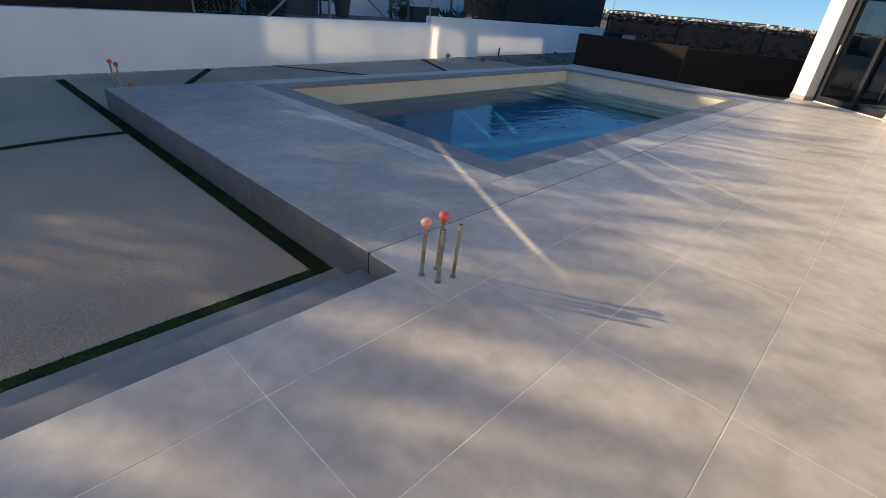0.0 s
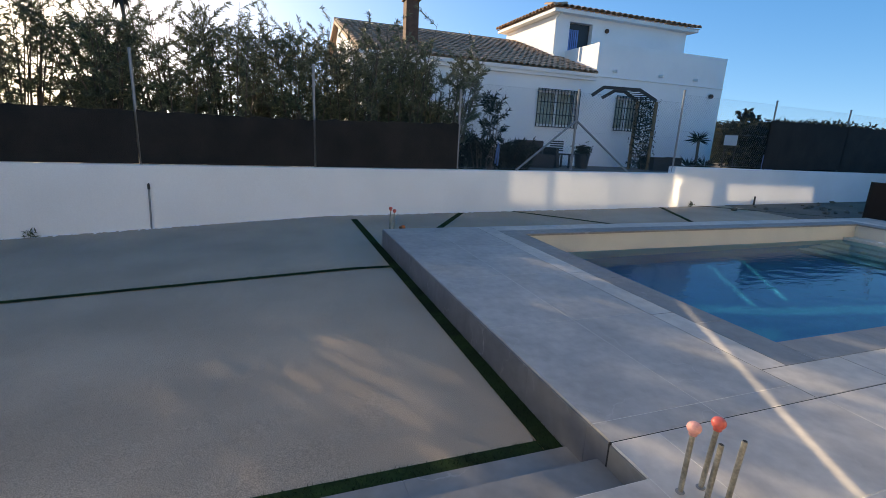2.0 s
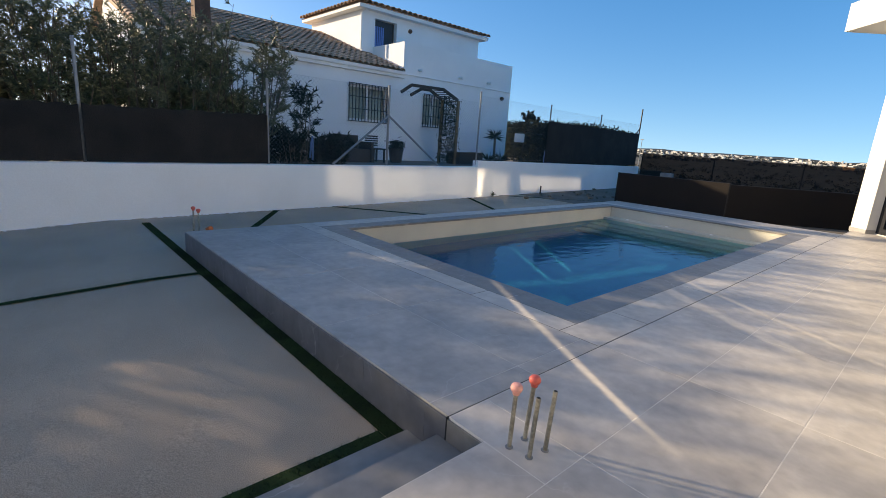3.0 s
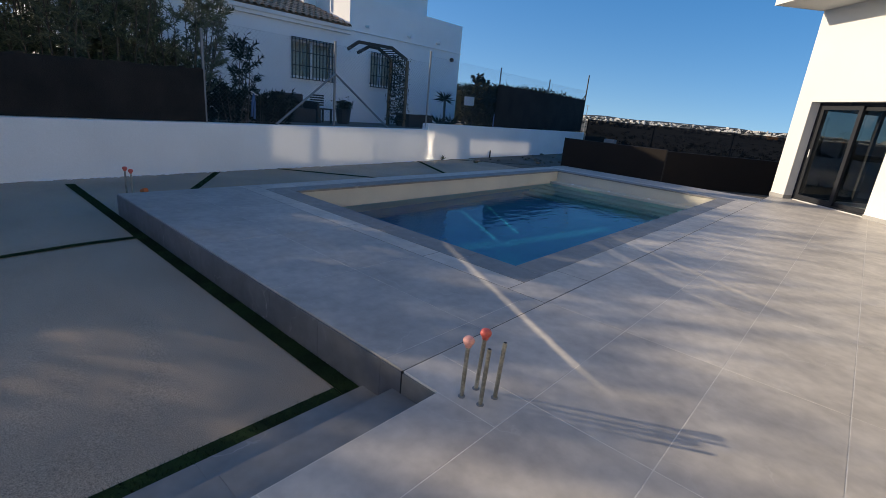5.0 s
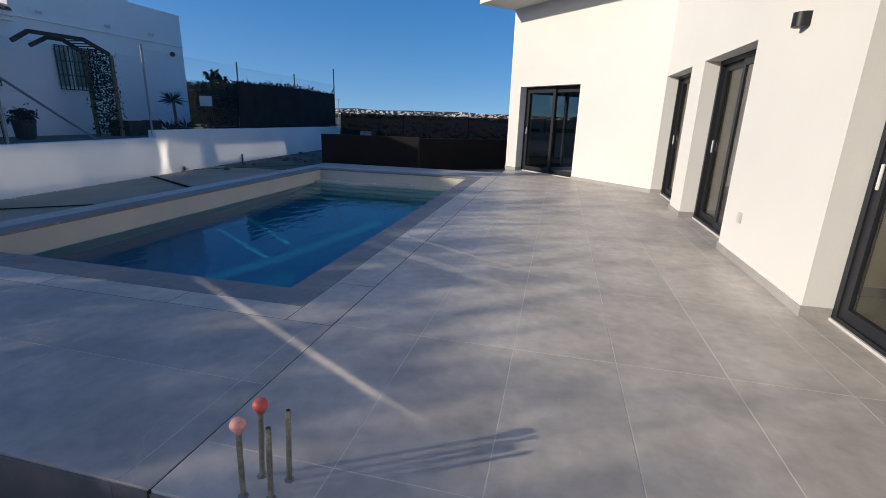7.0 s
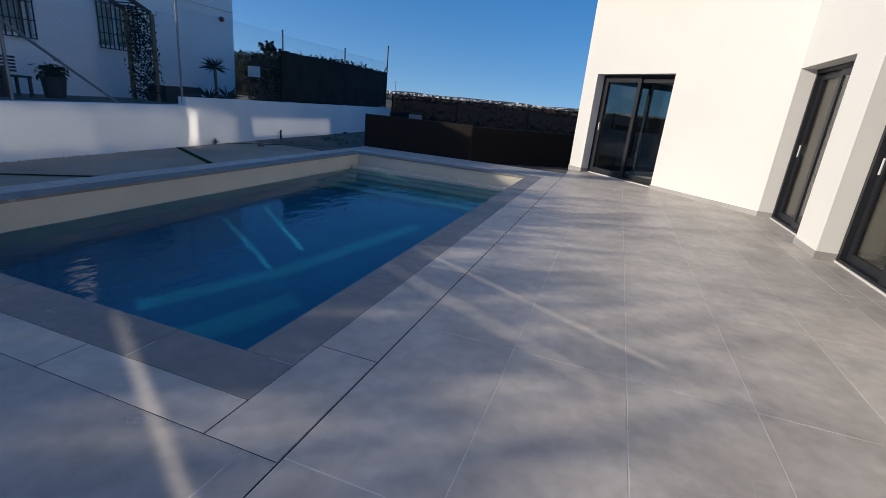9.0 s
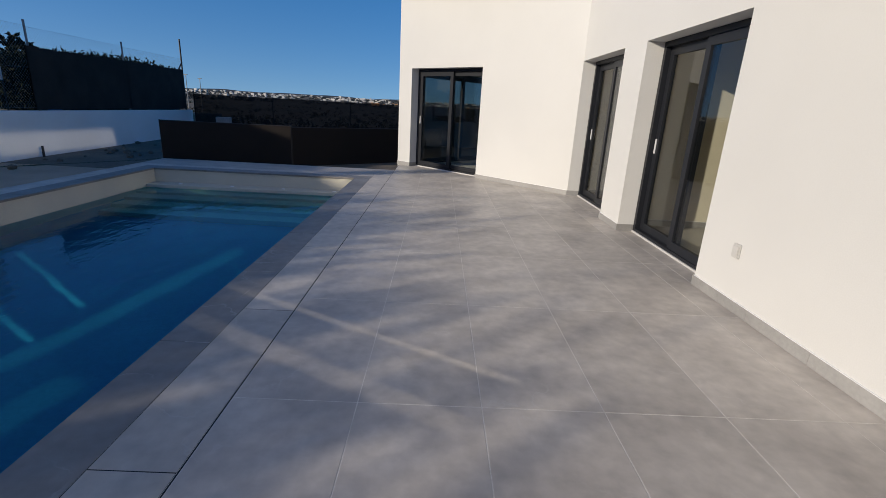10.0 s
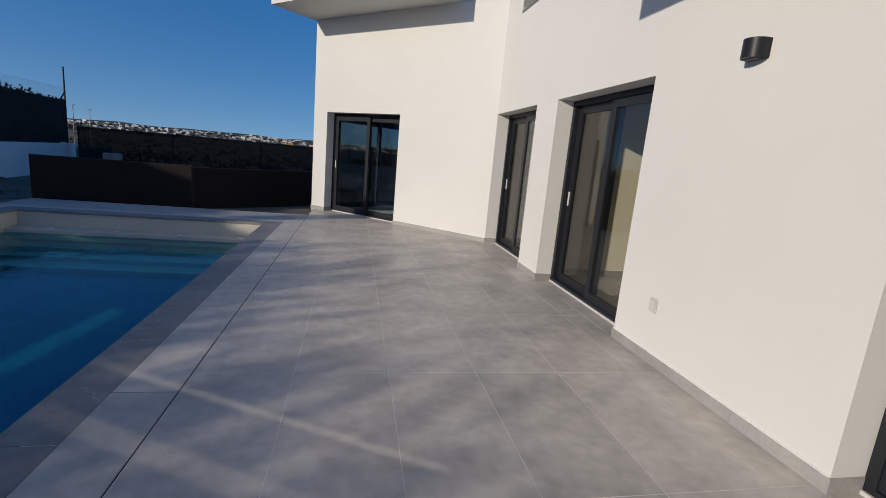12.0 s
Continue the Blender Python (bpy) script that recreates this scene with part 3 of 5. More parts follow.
# ---- pool ----
def pool():
    x0, x1, y0, y1 = POOL
    p = thing("swimming_pool", ((x0 + x1) / 2, (y0 + y1) / 2, -1.55), "rectangular pool with blue lining and cream plaster sides", "swimming pool")
    t = 0.12
    for a in ((x0 - t, x0, y0 - t, y1 + t), (x1, x1 + t, y0 - t, y1 + t), (x0, x1, y0 - t, y0), (x0, x1, y1, y1 + t)):
        part("side_wall", boxed(*a, -0.78, -0.0305), POOL_SAND, p, "cream plaster rim above the water")
        part("lining", boxed(*a, -1.349, -0.78), POOL_BLUE, p, "blue pool lining")
    part("pool_floor", boxed(x0 - t, x1 + t, y0 - t, y1 + t, -1.5, -1.35), POOL_BLUE, p)
    # broad ledge and steps at the far end
    for i, (d, z) in enumerate(((0.32, -0.26), (0.62, -0.44), (0.95, -0.64), (1.28, -0.86), (1.6, -1.08))):
        lo = 0 if i == 0 else (0.32, 0.62, 0.95, 1.28)[i - 1]
        part("pool_step", boxed(x0 + 0.001, x1 - 0.001, y1 - d, y1 - lo - 0.001, -1.349, z), POOL_SAND, p, "submerged step" if i else "cream ledge at the water line")
    for i in range(4):
        lathe_bm = lathe(bmesh.new(), (x0 + 0.55 + i * 0.95, y1 - 0.16, -0.2595), [(0.035, 0), (0.035, 0.008), (0.02, 0.012)], 12)
        part("inlet", lathe_bm, PLASTIC, p, "small round white inlet")
    surface = bpy.data.meshes.new("water")
    nx, ny = 60, 120
    spots = [[(x0 - 0.01 + (x1 - x0 + 0.02) * i / nx, y0 - 0.01 + (y1 - y0 + 0.02) * j / ny) for i in range(nx + 1)] for j in range(ny + 1)]
    bm = sheet(bmesh.new(), [[(x, y, -0.31 + 0.0012 * noise.noise((x * 4.5, y * 3.5, 1)) + 0.0005 * noise.noise((x * 9, y * 9, 4))) for x, y in row] for row in spots])
    bm.to_mesh(surface)
    bm.free()
    surface.materials.append(WATER)
    surface.shade_smooth()
    w = part("water", surface, WATER, p, "clear still pool water")
    w.visible_shadow = False


pool()


# ---- house ----
def run_map(p0, p1):
    """Maps along-the-wall, into-the-wall, up to the world; the outer face is on the left of the way."""
    a, b = Vector((*p0, 0)), Vector((*p1, 0))
    d = (b - a).normalized()
    n = Vector((d.y, -d.x, 0))
    return lambda s, t, z: tuple(a + d * s + n * t + Vector((0, 0, z)))


def wall(name, p0, p1, thick, z1, openings, material, label):
    """A straight wall; the pieces between and over its openings are its parts."""
    at = run_map(p0, p1)
    length = (Vector(p1) - Vector(p0)).length
    spans, s = [], 0.0
    for a, b, top in sorted(openings):
        if a > s:
            spans.append((s, a, -0.3))
        spans.append((a, b, top))
        s = b
    if s < length:
        spans.append((s, length, -0.3))
    main = None
    for a, b, z0 in spans:
        bm = box(bmesh.new(), a, b, 0, thick, z0, z1, at)
        if main is None:
            main = solo(name, bm, material, label, "wall", "structure")
        else:
            part("lintel" if z0 > 0 else "wall_section", bm, material, main)
    return main


A0, A1 = (3.2, -8.0), (3.2, 9.14)
B0, B1 = (3.2, 8.84), (3.2 - 0.7071 * 4.58, 8.84 + 0.7071 * 4.58)
C1 = (B1[0] + 5.0, B1[1] + 5.0)
DOORS_A = [(8.0 - 0.7, 8.0 + 2.63, 2.30), (8.0 + 4.57, 8.0 + 6.42, 2.19), (8.0 + 7.08, 8.0 + 8.84, 2.19)]
DOORS_B = [(2.12, 4.16, 2.14)]
wall("wall_house_west", A0, A1, 0.3, 4.4, DOORS_A, RENDER, "smooth cream rendered house wall in full sun")
wall("wall_house_angled", B0, B1, 0.3, 4.02, DOORS_B, RENDER, "smooth cream rendered house wall set at an angle")
C0 = (B1[0] + 0.22, B1[1] + 0.22)
DOORS_C = [(0.12, 3.0, 2.14)]
wall("wall_house_north", C0, C1, 0.3, 4.019, DOORS_C, RENDER, "plain cream rendered house wall")
wall("wall_house_end", (9.5, -8.0), (3.2, -8.0), 0.3, 4.39, [], RENDER, "plain cream rendered end wall")
wall("wall_house_east", (9.5, 14.0), (9.5, -8.0), 0.3, 4.38, [], RENDER, "plain cream rendered back wall")
solo("floor_house", boxed(3.215, 9.5, -8, 9.3, -0.25, -0.004), ROOM_FLOOR, "pale tiled room floor", "floor", "structure")
atB = run_map(B0, B1)
solo("floor_bedroom", box(bmesh.new(), 0.4, 4.5, 0.02, 5.5, -0.25, -0.003, atB), ROOM_FLOOR, "pale tiled bedroom floor", "floor", "structure")
solo("ceiling", box(box(bmesh.new(), 3.5, 9.5, -8, 9.3, 2.6, 2.75), 0.3, 4.5, 0.3, 5.5, 2.601, 2.751, atB), ROOM, "plain plaster ceiling", "ceiling", "structure")
solo("wall_partition", boxed(3.5, 6.2, 6.76, 6.89, -0.003, 2.6), ROOM, "beige painted partition wall", "wall", "structure")
solo("wall_partition_inner", boxed(3.5, 9.4, 9.05, 9.19, -0.003, 2.6), ROOM, "beige painted partition wall", "wall", "structure")
solo("wall_partition_back", boxed(6.2, 6.34, 1.0, 6.89, -0.003, 2.6), ROOM, "beige painted back wall of a room", "wall", "structure")
solo("wall_partition_living", boxed(3.5, 6.19, 3.3, 3.43, -0.003, 2.6), ROOM, "beige painted side wall of the living room", "wall", "structure")
solo("roof_flat", boxed(3.3, 9.6, -8, 14, 4.401, 4.5), RENDER, "flat cream roof slab", "roof", "structure")
solo("roof_overhang", box(bmesh.new(), 0.95, 4.62, -1.1, 5.0, 4.0205, 4.55, atB, ), RENDER, "deep cream rendered roof overhang", "roof", "structure")
# added wall out of view, cuts the sky light on the deck riser
wall("wall_garden_end", (3.19, -9.5), (-6.8, -9.5), 0.2, 2.6, [], WHITE_WALL, "plain white unseen wall that keeps off low sky light")
solo("balcony_slab", boxed(2.1, 3.199, -8, 4.32, 3.06, 3.245), RENDER, "cream rendered balcony slab over the terrace doors", "balcony", "structure")


def sliding_door(name, at, s0, s1, top, label, front_first=True, sill=0.0, depth=0.2, glass=None):
    """Two dark sliding sashes in a frame, each with its pane, and a pale threshold."""
    base = at((s0 + s1) / 2, depth, sill)
    d = thing(name, base, label, "sliding door", "", "structure")
    f = 0.055
    a, b = s0 + 0.004, s1 - 0.004
    z0, z1 = 0.02, top - 0.004
    fr = bmesh.new()
    box(fr, a, a + f, depth, depth + 0.11, z0, z1, at)
    box(fr, b - f, b, depth, depth + 0.11, z0, z1, at)
    box(fr, a + f, b - f, depth, depth + 0.11, z1 - f, z1, at)
    box(fr, a + f, b - f, depth, depth + 0.11, z0, z0 + 0.03, at)
    part("frame", fr, ALU, d)
    if name == "door_1":
        part("sill_tile", box(bmesh.new(), a, b, 0.001, depth - 0.016, -0.012, -0.0003, at), TILE, d, "grey floor tile in the reveal")
    part("threshold", box(bmesh.new(), a, b, depth - 0.015, depth + 0.12, -0.002, 0.0195, at), SOCKET, d, "pale stone threshold")
    mid = (a + b) / 2
    for first in (True, False):
        lo, hi = (a + f, mid + 0.05) if first else (mid - 0.05, b - f)
        t = depth + (0.012 if first == front_first else 0.06)
        w = 0.085
        sb = bmesh.new()
        zb, zt = z0 + 0.032, z1 - f - 0.002
        box(sb, lo, lo + w, t, t + 0.042, zb, zt, at)
        box(sb, hi - w, hi, t, t + 0.042, zb, zt, at)
        box(sb, lo + w, hi - w, t, t + 0.042, zb, zb + w, at)
        box(sb, lo + w, hi - w, t, t + 0.042, zt - w, zt, at)
        sash = part("sash", sb, ALU, d)
        pane = part("pane", box(bmesh.new(), lo + w - 0.005, hi - w + 0.005, t + 0.015, t + 0.027, zb + w - 0.005, zt - w + 0.005, at), glass or GLASS, sash, "clear reflecting glass")
        pane.visible_shadow = False
        if not first:
            side = hi - w * 0.6
            part("handle", box(bmesh.new(), side, side + 0.022, t - 0.016, t, 0.97, 1.14, at, 0.004), CHROME, sash, "brushed steel pull handle")
    return d


atA = run_map(A0, A1)
sliding_door("door_1", atB, 2.12, 4.16, 2.14, "closed anthracite sliding door in the angled wall", False)
sliding_door("door_5", run_map(C0, C1), *DOORS_C[0], "tinted glass sliding door on the far side of the bedroom", True, glass=GLASS_TINTED)
sliding_door("door_2", atA, *DOORS_A[2], "anthracite sliding door in a deep reveal", True)
sliding_door("door_3", atA, *DOORS_A[1], "closed anthracite sliding glass door in a deep reveal", True)
sliding_door("door_4", atA, *DOORS_A[0], "wide anthracite sliding glass door of the living room", False)


def skirting(at, spans, z=0.085, returns=()):
    """Grey tile skirting, piece by piece, 12 mm proud of the wall."""
    sk = solo("baseboard", box(bmesh.new(), spans[0][0], spans[0][0] + 0.01, -0.004, -0.001, 0.0015, z - 0.004, at), SKIRT, "grey porcelain skirting along the house wall", "skirting", "structure")
    for a, b in spans:
        s = a
        while s < b - 0.01:
            e = min(b, s + 0.6)
            part("skirting_tile", box(bmesh.new(), s + 0.001, e - 0.001, -0.012, -0.0005, 0.001, z, at), SKIRT, sk)
            part("sealant_bead", box(bmesh.new(), s, e, -0.0095, -0.0004, z + 0.0002, z + 0.0045, at), PLASTIC, sk, "thin white sealant along the top of the skirting")
            s = e
    for s, t0, t1, way in returns:
        part("skirting_tile", box(bmesh.new(), s - 0.011 * (way < 0), s + 0.011 * (way > 0), t0, t1, 0.001, z, at), SKIRT, sk)


skirting(atA, [(0, DOORS_A[0][0]), (DOORS_A[0][1], DOORS_A[1][0]), (DOORS_A[1][1], DOORS_A[2][0])], returns=[(d[1], -0.012, 0.195, -1) for d in DOORS_A] + [(d[0], -0.012, 0.195, 1) for d in DOORS_A])
for y0, x1 in ((3.3, 6.19), (6.76, 6.2), (9.05, 9.4)):
    # inside the rooms, at the foot of the partitions that face the doors
    skirting(run_map((x1, y0), (3.5, y0)), [(0, x1 - 3.5)])
skirting(atB, [(0.0, 2.12), (4.16, 4.592)], returns=[(4.16, -0.012, 0.195, -1), (2.12, -0.012, 0.195, 1)])


def wall_lamp(y, z):
    """Half-round dark lamp that washes the wall up and down."""
    bm, r, h = bmesh.new(), 0.073, 0.108
    outer = [(3.198 - 0.03 - r * math.sin(a), y + r * math.cos(a)) for a in (math.pi * k / 40 for k in range(41))]
    ring = [(3.199, y + r)] + outer + [(3.199, y - r)]
    lo, hi = [[bm.verts.new((px, py, zz)) for px, py in ring] for zz in (z - h / 2, z + h / 2)]
    for k in range(len(ring) - 1):
        bm.faces.new((lo[k], lo[k + 1], hi[k + 1], hi[k]))
    bm.faces.new((lo[-1], lo[0], hi[0], hi[-1]))
    bm.faces.new(hi)
    bm.faces.new(lo[::-1])
    l = thing("wall_lamp", (3.19, y, z - h / 2), "dark grey half-round outdoor wall lamp, unlit", "wall lamp")
    part("shade", bm, ALU, l)
    part("lens", boxed(3.13, 3.185, y - 0.05, y + 0.05, z - h / 2 - 0.004, z - h / 2 - 0.0005), POT, l, "small dark lens")


wall_lamp(3.58, 2.19)


def socket(y, z):
    s = thing("outdoor_socket", (3.19, y, z - 0.05), "small white weatherproof socket on the wall", "socket")
    part("back_plate", boxed(3.186, 3.1995, y - 0.042, y + 0.042, z - 0.055, z + 0.055, bevel=0.004), SOCKET, s)
    part("flap", boxed(3.178, 3.1855, y - 0.034, y + 0.034, z - 0.045, z + 0.04, bevel=0.003), SOCKET, s)


socket(4.1, 0.45)
bal = thing("balcony_balustrade", (2.13, 0.1, 3.245), "frameless clear glass balustrade along the balcony edge", "balustrade")
for y0, y1 in ((-2.1, -1.15), (-0.93, 0.72), (0.77, 2.85), (2.88, 3.01), (3.05, 4.3)):
    part("pane", boxed(2.125, 2.137, y0, y1, 3.25, 4.0), GLASS, bal).visible_shadow = False
part("channel", boxed(2.115, 2.147, -2.12, 4.31, 3.2455, 3.2495), ZINC, bal, "grey glazing channel")
gl = thing("balcony_glass", (3.24, 7.3, 3.6), "pale green glass balcony panel set in the wall", "balustrade")
part("pane", boxed(3.19, 3.198, 6.2, 8.1, 3.6, 4.38), GLASS, gl)
part("channel", boxed(3.185, 3.1995, 6.2, 8.1, 3.57, 3.5995), ZINC, gl, "grey glazing channel")


# ---- turf strips ----
def turf(points, width, name="turf_strip"):
    """A strip of artificial grass: a thin mat and its blades."""
    rng = np.random.default_rng(len(points) * 31 + int(abs(points[0][0]) * 100))
    v, f = [], []
    for p, q in zip(points, points[1:]):
        p, q = np.array(p, float), np.array(q, float)
        d = (q - p) / np.linalg.norm(q - p)
        n = np.array([-d[1], d[0]])
        length = np.linalg.norm(q - p)
        cells = max(2, int(length / 0.25))
        for c in range(cells):
            i = len(v)
            for k in (c, c + 1):
                m = p + d * length * k / cells
                for sgn in (-0.5, 0.5):
                    e = m + n * width * sgn
                    v.append((e[0], e[1], yard_z(e[0], e[1]) + 0.007))
            f += [(i, i + 2, i + 3, i + 1)]
        count = int(length * width * (9000 if length < 8 else 7000))
        along, across = rng.uniform(0, length, count), rng.uniform(-0.53, 0.53, count) * width
        for a, b, ang, h, lean in zip(along, across, rng.uniform(0, 6.28, count), rng.uniform(0.008, 0.017, count), rng.normal(0, 0.009, (count, 2))):
            m = p + d * a + n * b
            z = yard_z(m[0], m[1]) + 0.005
            i, cx, cy = len(v), 0.0022 * math.cos(ang), 0.0022 * math.sin(ang)
            v += [(m[0] - cx, m[1] - cy, z), (m[0] + cx, m[1] + cy, z), (m[0] + lean[0], m[1] + lean[1], z + h)]
            f.append((i, i + 1, i + 2))
    solo(name, raw(name, v, f, TURF), TURF, "narrow strip of dark green artificial grass in the paving", "grass strip", "stuff")


turf([(-7.15, -0.07), (-0.325, -0.07)], 0.115)
turf([(-0.373, -0.129), (-0.373, -8.5)], 0.097)
turf([(-3.95, -0.12), (-3.95, -8.0)], 0.085)
turf([(-7.68, 2.30), (-5.0, 0.5)], 0.11)
turf([(-7.8, 3.62), (-5.0, 6.1)], 0.1)
turf([(-8.15, 8.25), (-5.0, 6.6)], 0.11)
turf([(-8.36, 9.8), (-6.27, 12.4), (-5.98, 13.2)], 0.1)


# ---- conduits standing in the terrace ----
def conduit(x, y, z0, height, lean, cap, label):
    c = thing("conduit_pipe", (x, y, z0), label, "conduit", "conduits in the terrace")
    top = (x + lean[0], y + lean[1], z0 + height)
    bm = tube(bmesh.new(), [(x, y, z0 - 0.02), (x + lean[0] * 0.5, y + lean[1] * 0.5, z0 + height * 0.5), top], 0.0105, 12)
    part("pipe", bm, PIPE, c, smooth=False)
    part("grommet", lathe(bmesh.new(), (x, y, z0), [(0.018, 0.0005), (0.019, 0.004), (0.014, 0.007)], 12), ZINC, c, "grey ring at its foot")
    if cap:
        part("cap", lathe(bmesh.new(), (top[0], top[1], top[2] - 0.035), [(0.016, 0), (0.017, 0.012), (0.024, 0.018), (0.0285, 0.03), (0.027, 0.04), (0.02, 0.05), (0.008, 0.054)], 18), cap, c, "mushroom-shaped red plastic cap", smooth=True)
    else:
        part("bore", lathe(bmesh.new(), (top[0], top[1], top[2]), [(0.008, 0.0004), (0.008, 0.0012)], 12), JOINT, c, "dark open end")


conduit(0.347, 0.062, 0, 0.30, (-0.003, 0.012), CAP_PINK, "upright metal conduit with a faded pink cap")
conduit(0.352, 0.168, 0, 0.315, (0.012, 0.010), CAP_RED, "upright metal conduit with a red cap")
conduit(0.449, 0.078, 0, 0.30, (0.01, 0.004), None, "open-ended upright metal conduit")
conduit(0.462, 0.178, 0, 0.305, (0.012, 0.006), None, "open-ended upright metal conduit, paler")
conduit(-5.28, 0.17, -0.27, 0.52, (0.0, 0.01), CAP_RED, "upright conduit with a red cap beside the deck corner")
conduit(-5.27, 0.235, -0.27, 0.49, (0.01, 0.0), CAP_RED, "shorter upright conduit with a red cap beside the deck corner")


def orange_elbow():
    e = thing("plastic_elbow", (-5.25, 0.32, -0.27), "short orange plastic elbow pipe at the deck corner", "pipe")
    part("pipe", tube(bmesh.new(), [(-5.25, 0.32, -0.28), (-5.25, 0.32, -0.08), (-5.235, 0.33, -0.045), (-5.19, 0.35, -0.03)], 0.028, 12), ORANGE, e, smooth=True)
    part("collar", tube(bmesh.new(), [(-5.2, 0.345, -0.031), (-5.17, 0.36, -0.028)], 0.036, 12), ORANGE, e, "orange socket end")


orange_elbow()


# ---- boundary wall and fence ----
def boundary_wall(name, y0, y1, top0, top1, label):
    bm = bmesh.new()
    n = 24
    rows = []
    for k in range(n + 1):
        y = y0 + (y1 - y0) * k / n
        t = top0 + (top1 - top0) * k / n + noise.noise((y * 0.7, 2.0, 0)) * 0.006
        x = wall_x(y)
        rows.append([(x, y, -1.0), (x + noise.noise((y, 0, 1)) * 0.004, y, t - 0.012), (x - 0.012, y, t), (x - 0.208, y, t), (x - 0.22, y, t - 0.012), (x - 0.22, y, -1.0)])
    sheet(bm, rows)
    bm.faces.new([v for v in bm.verts][0:6])
    bm.verts.ensure_lookup_table()
    bm.faces.new([bm.verts[i] for i in range(len(bm.verts) - 6, len(bm.verts))])
    return solo(name, bm, WHITE_WALL, label, "wall", "structure")


boundary_wall("wall_boundary_low", -14.0, 8.62, 0.67, 0.635, "long white painted boundary wall with a ragged foot")
boundary_wall("wall_boundary_high", 8.621, 20.6, 0.81, 0.71, "white painted boundary wall, a step higher")
wall_pipe = thing("drain_pipe", (-7.33, -3.42, -0.42), "thin grey pipe standing against the white wall", "pipe")
part("pipe", tube(bmesh.new(), [(-7.31, -3.42, -0.45), (-7.315, -3.4, 0.26)], 0.014, 10), ZINC, wall_pipe)
part("tap", tube(bmesh.new(), [(-7.315, -3.4, 0.26), (-7.315, -3.4, 0.34), (-7.29, -3.39, 0.355)], [0.02, 0.02, 0.012], 10), IRON, wall_pipe, "dark tap at its top")
solo("marker_post", tube(bmesh.new(), [(-8.38, 12.0, -0.3), (-8.385, 12.01, 0.0)], [0.028, 0.024], 8), IRON, "short black stub post in the paving", "post")


def wall_crumbs():
    rng = np.random.default_rng(3)
    v, f = [], []
    for _ in range(420):
        y = rng.uniform(-6, 9)
        x, s = wall_x(y) + abs(rng.normal(0, 0.03)) + 0.005, rng.uniform(0.008, 0.026)
        z, i = yard_z(x, y), len(v)
        v += [(x + s * a, y + s * b, z + c * s) for a, b, c in ((-1, -0.6, 0), (0.9, -0.8, 0), (0.7, 1, 0), (-0.8, 0.7, 0), (0.1, 0, rng.uniform(0.6, 1.3)))]
        f += [(i, i + 1, i + 4), (i + 1, i + 2, i + 4), (i + 2, i + 3, i + 4), (i + 3, i, i + 4)]
    solo("mortar_crumbs", raw("mortar_crumbs", v, f, WHITE_WALL), WHITE_WALL, "white mortar crumbs along the foot of the wall", "rubble", "stuff")


wall_crumbs()


def post(y, top, thick=0.024, strut=(), lean=0.0, material=None):
    x = wall_x(y) - 0.11
    base = 0.63 if y < 8.62 else 0.72
    p = thing("fence_post", (x, y, base), "galvanised steel fence post on the boundary wall", "fence post", "fence posts")
    part("tube", tube(bmesh.new(), [(x, y, base - 0.05), (x, y + lean, top)], thick, 8), material or ZINC, p)
    part("cap", lathe(bmesh.new(), (x, y + lean, top), [(thick * 1.15, -0.01), (thick * 1.15, 0.012), (thick * 0.5, 0.022)], 8), material or ZINC, p)
    for dy, z in strut:
        part("strut", tube(bmesh.new(), [(x + 0.02, y, z), (wall_x(y + dy) - 0.09, y + dy, base - 0.02)], 0.024, 8), material or ZINC, p, "slanting brace")


post(-6.3, 2.45)
post(-3.5, 2.42)
post(-0.72, 2.45)
post(2.23, 2.25, 0.028)
post(5.25, 2.5, 0.028, ((-1.6, 1.82), (1.85, 1.82)))
post(8.64, 2.75)
post(12.46, 2.75)
post(16.3, 2.73)
post(20.3, 3.3, 0.03, ((-2.2, 2.5),), 0.0, IRON)


def chain_link(name, y0, y1, z0, z1, pitch=0.085):
    """Diamond mesh of thin wire between two posts, with its tension wires."""
    v, f = [], []

    def wire(a, b, r):
        a, b = Vector(a), Vector(b)
        d = (b - a).normalized()
        u = Vector((1, 0, 0))
        w = d.cross(u)
        i = len(v)
        for p in (a, b):
            v.extend(tuple(p + u * r * math.cos(t) + w * r * math.sin(t)) for t in (0.5, 2.6, 4.7))
        f.extend([(i, i + 1, i + 4, i + 3), (i + 1, i + 2, i + 5, i + 4), (i + 2, i, i + 3, i + 5)])

    h = z1 - z0
    k = math.floor(-h / pitch)
    while y0 + k * pitch < y1:
        s = y0 + k * pitch
        for up in (True, False):
            a, b = max(s, y0), min(s + h, y1)
            if b > a:
                za, zb = (z0 + (a - s), z0 + (b - s)) if up else (z1 - (a - s), z1 - (b - s))
                wire((wall_x(a) - 0.08, a, za), (wall_x(b) - 0.08, b, zb), 0.0013)
        k += 1
    for z in (z0 + 0.02, (z0 + z1) / 2, z1):
        wire((wall_x(y0) - 0.08, y0, z), (wall_x(y1) - 0.08, y1, z), 0.002)
    solo(name, raw(name, v, f, ZINC), ZINC, "galvanised chain-link mesh between fence posts", "wire mesh", "", "fence mesh")


for a, b, z0, z1 in ((2.23, 5.25, 0.67, 2.42), (5.25, 8.64, 0.67, 2.44), (8.64, 12.46, 0.83, 2.64), (12.46, 16.3, 0.8, 2.62), (16.3, 20.3, 0.76, 2.6)):
    chain_link("fence_mesh", a, b, z0, z1)


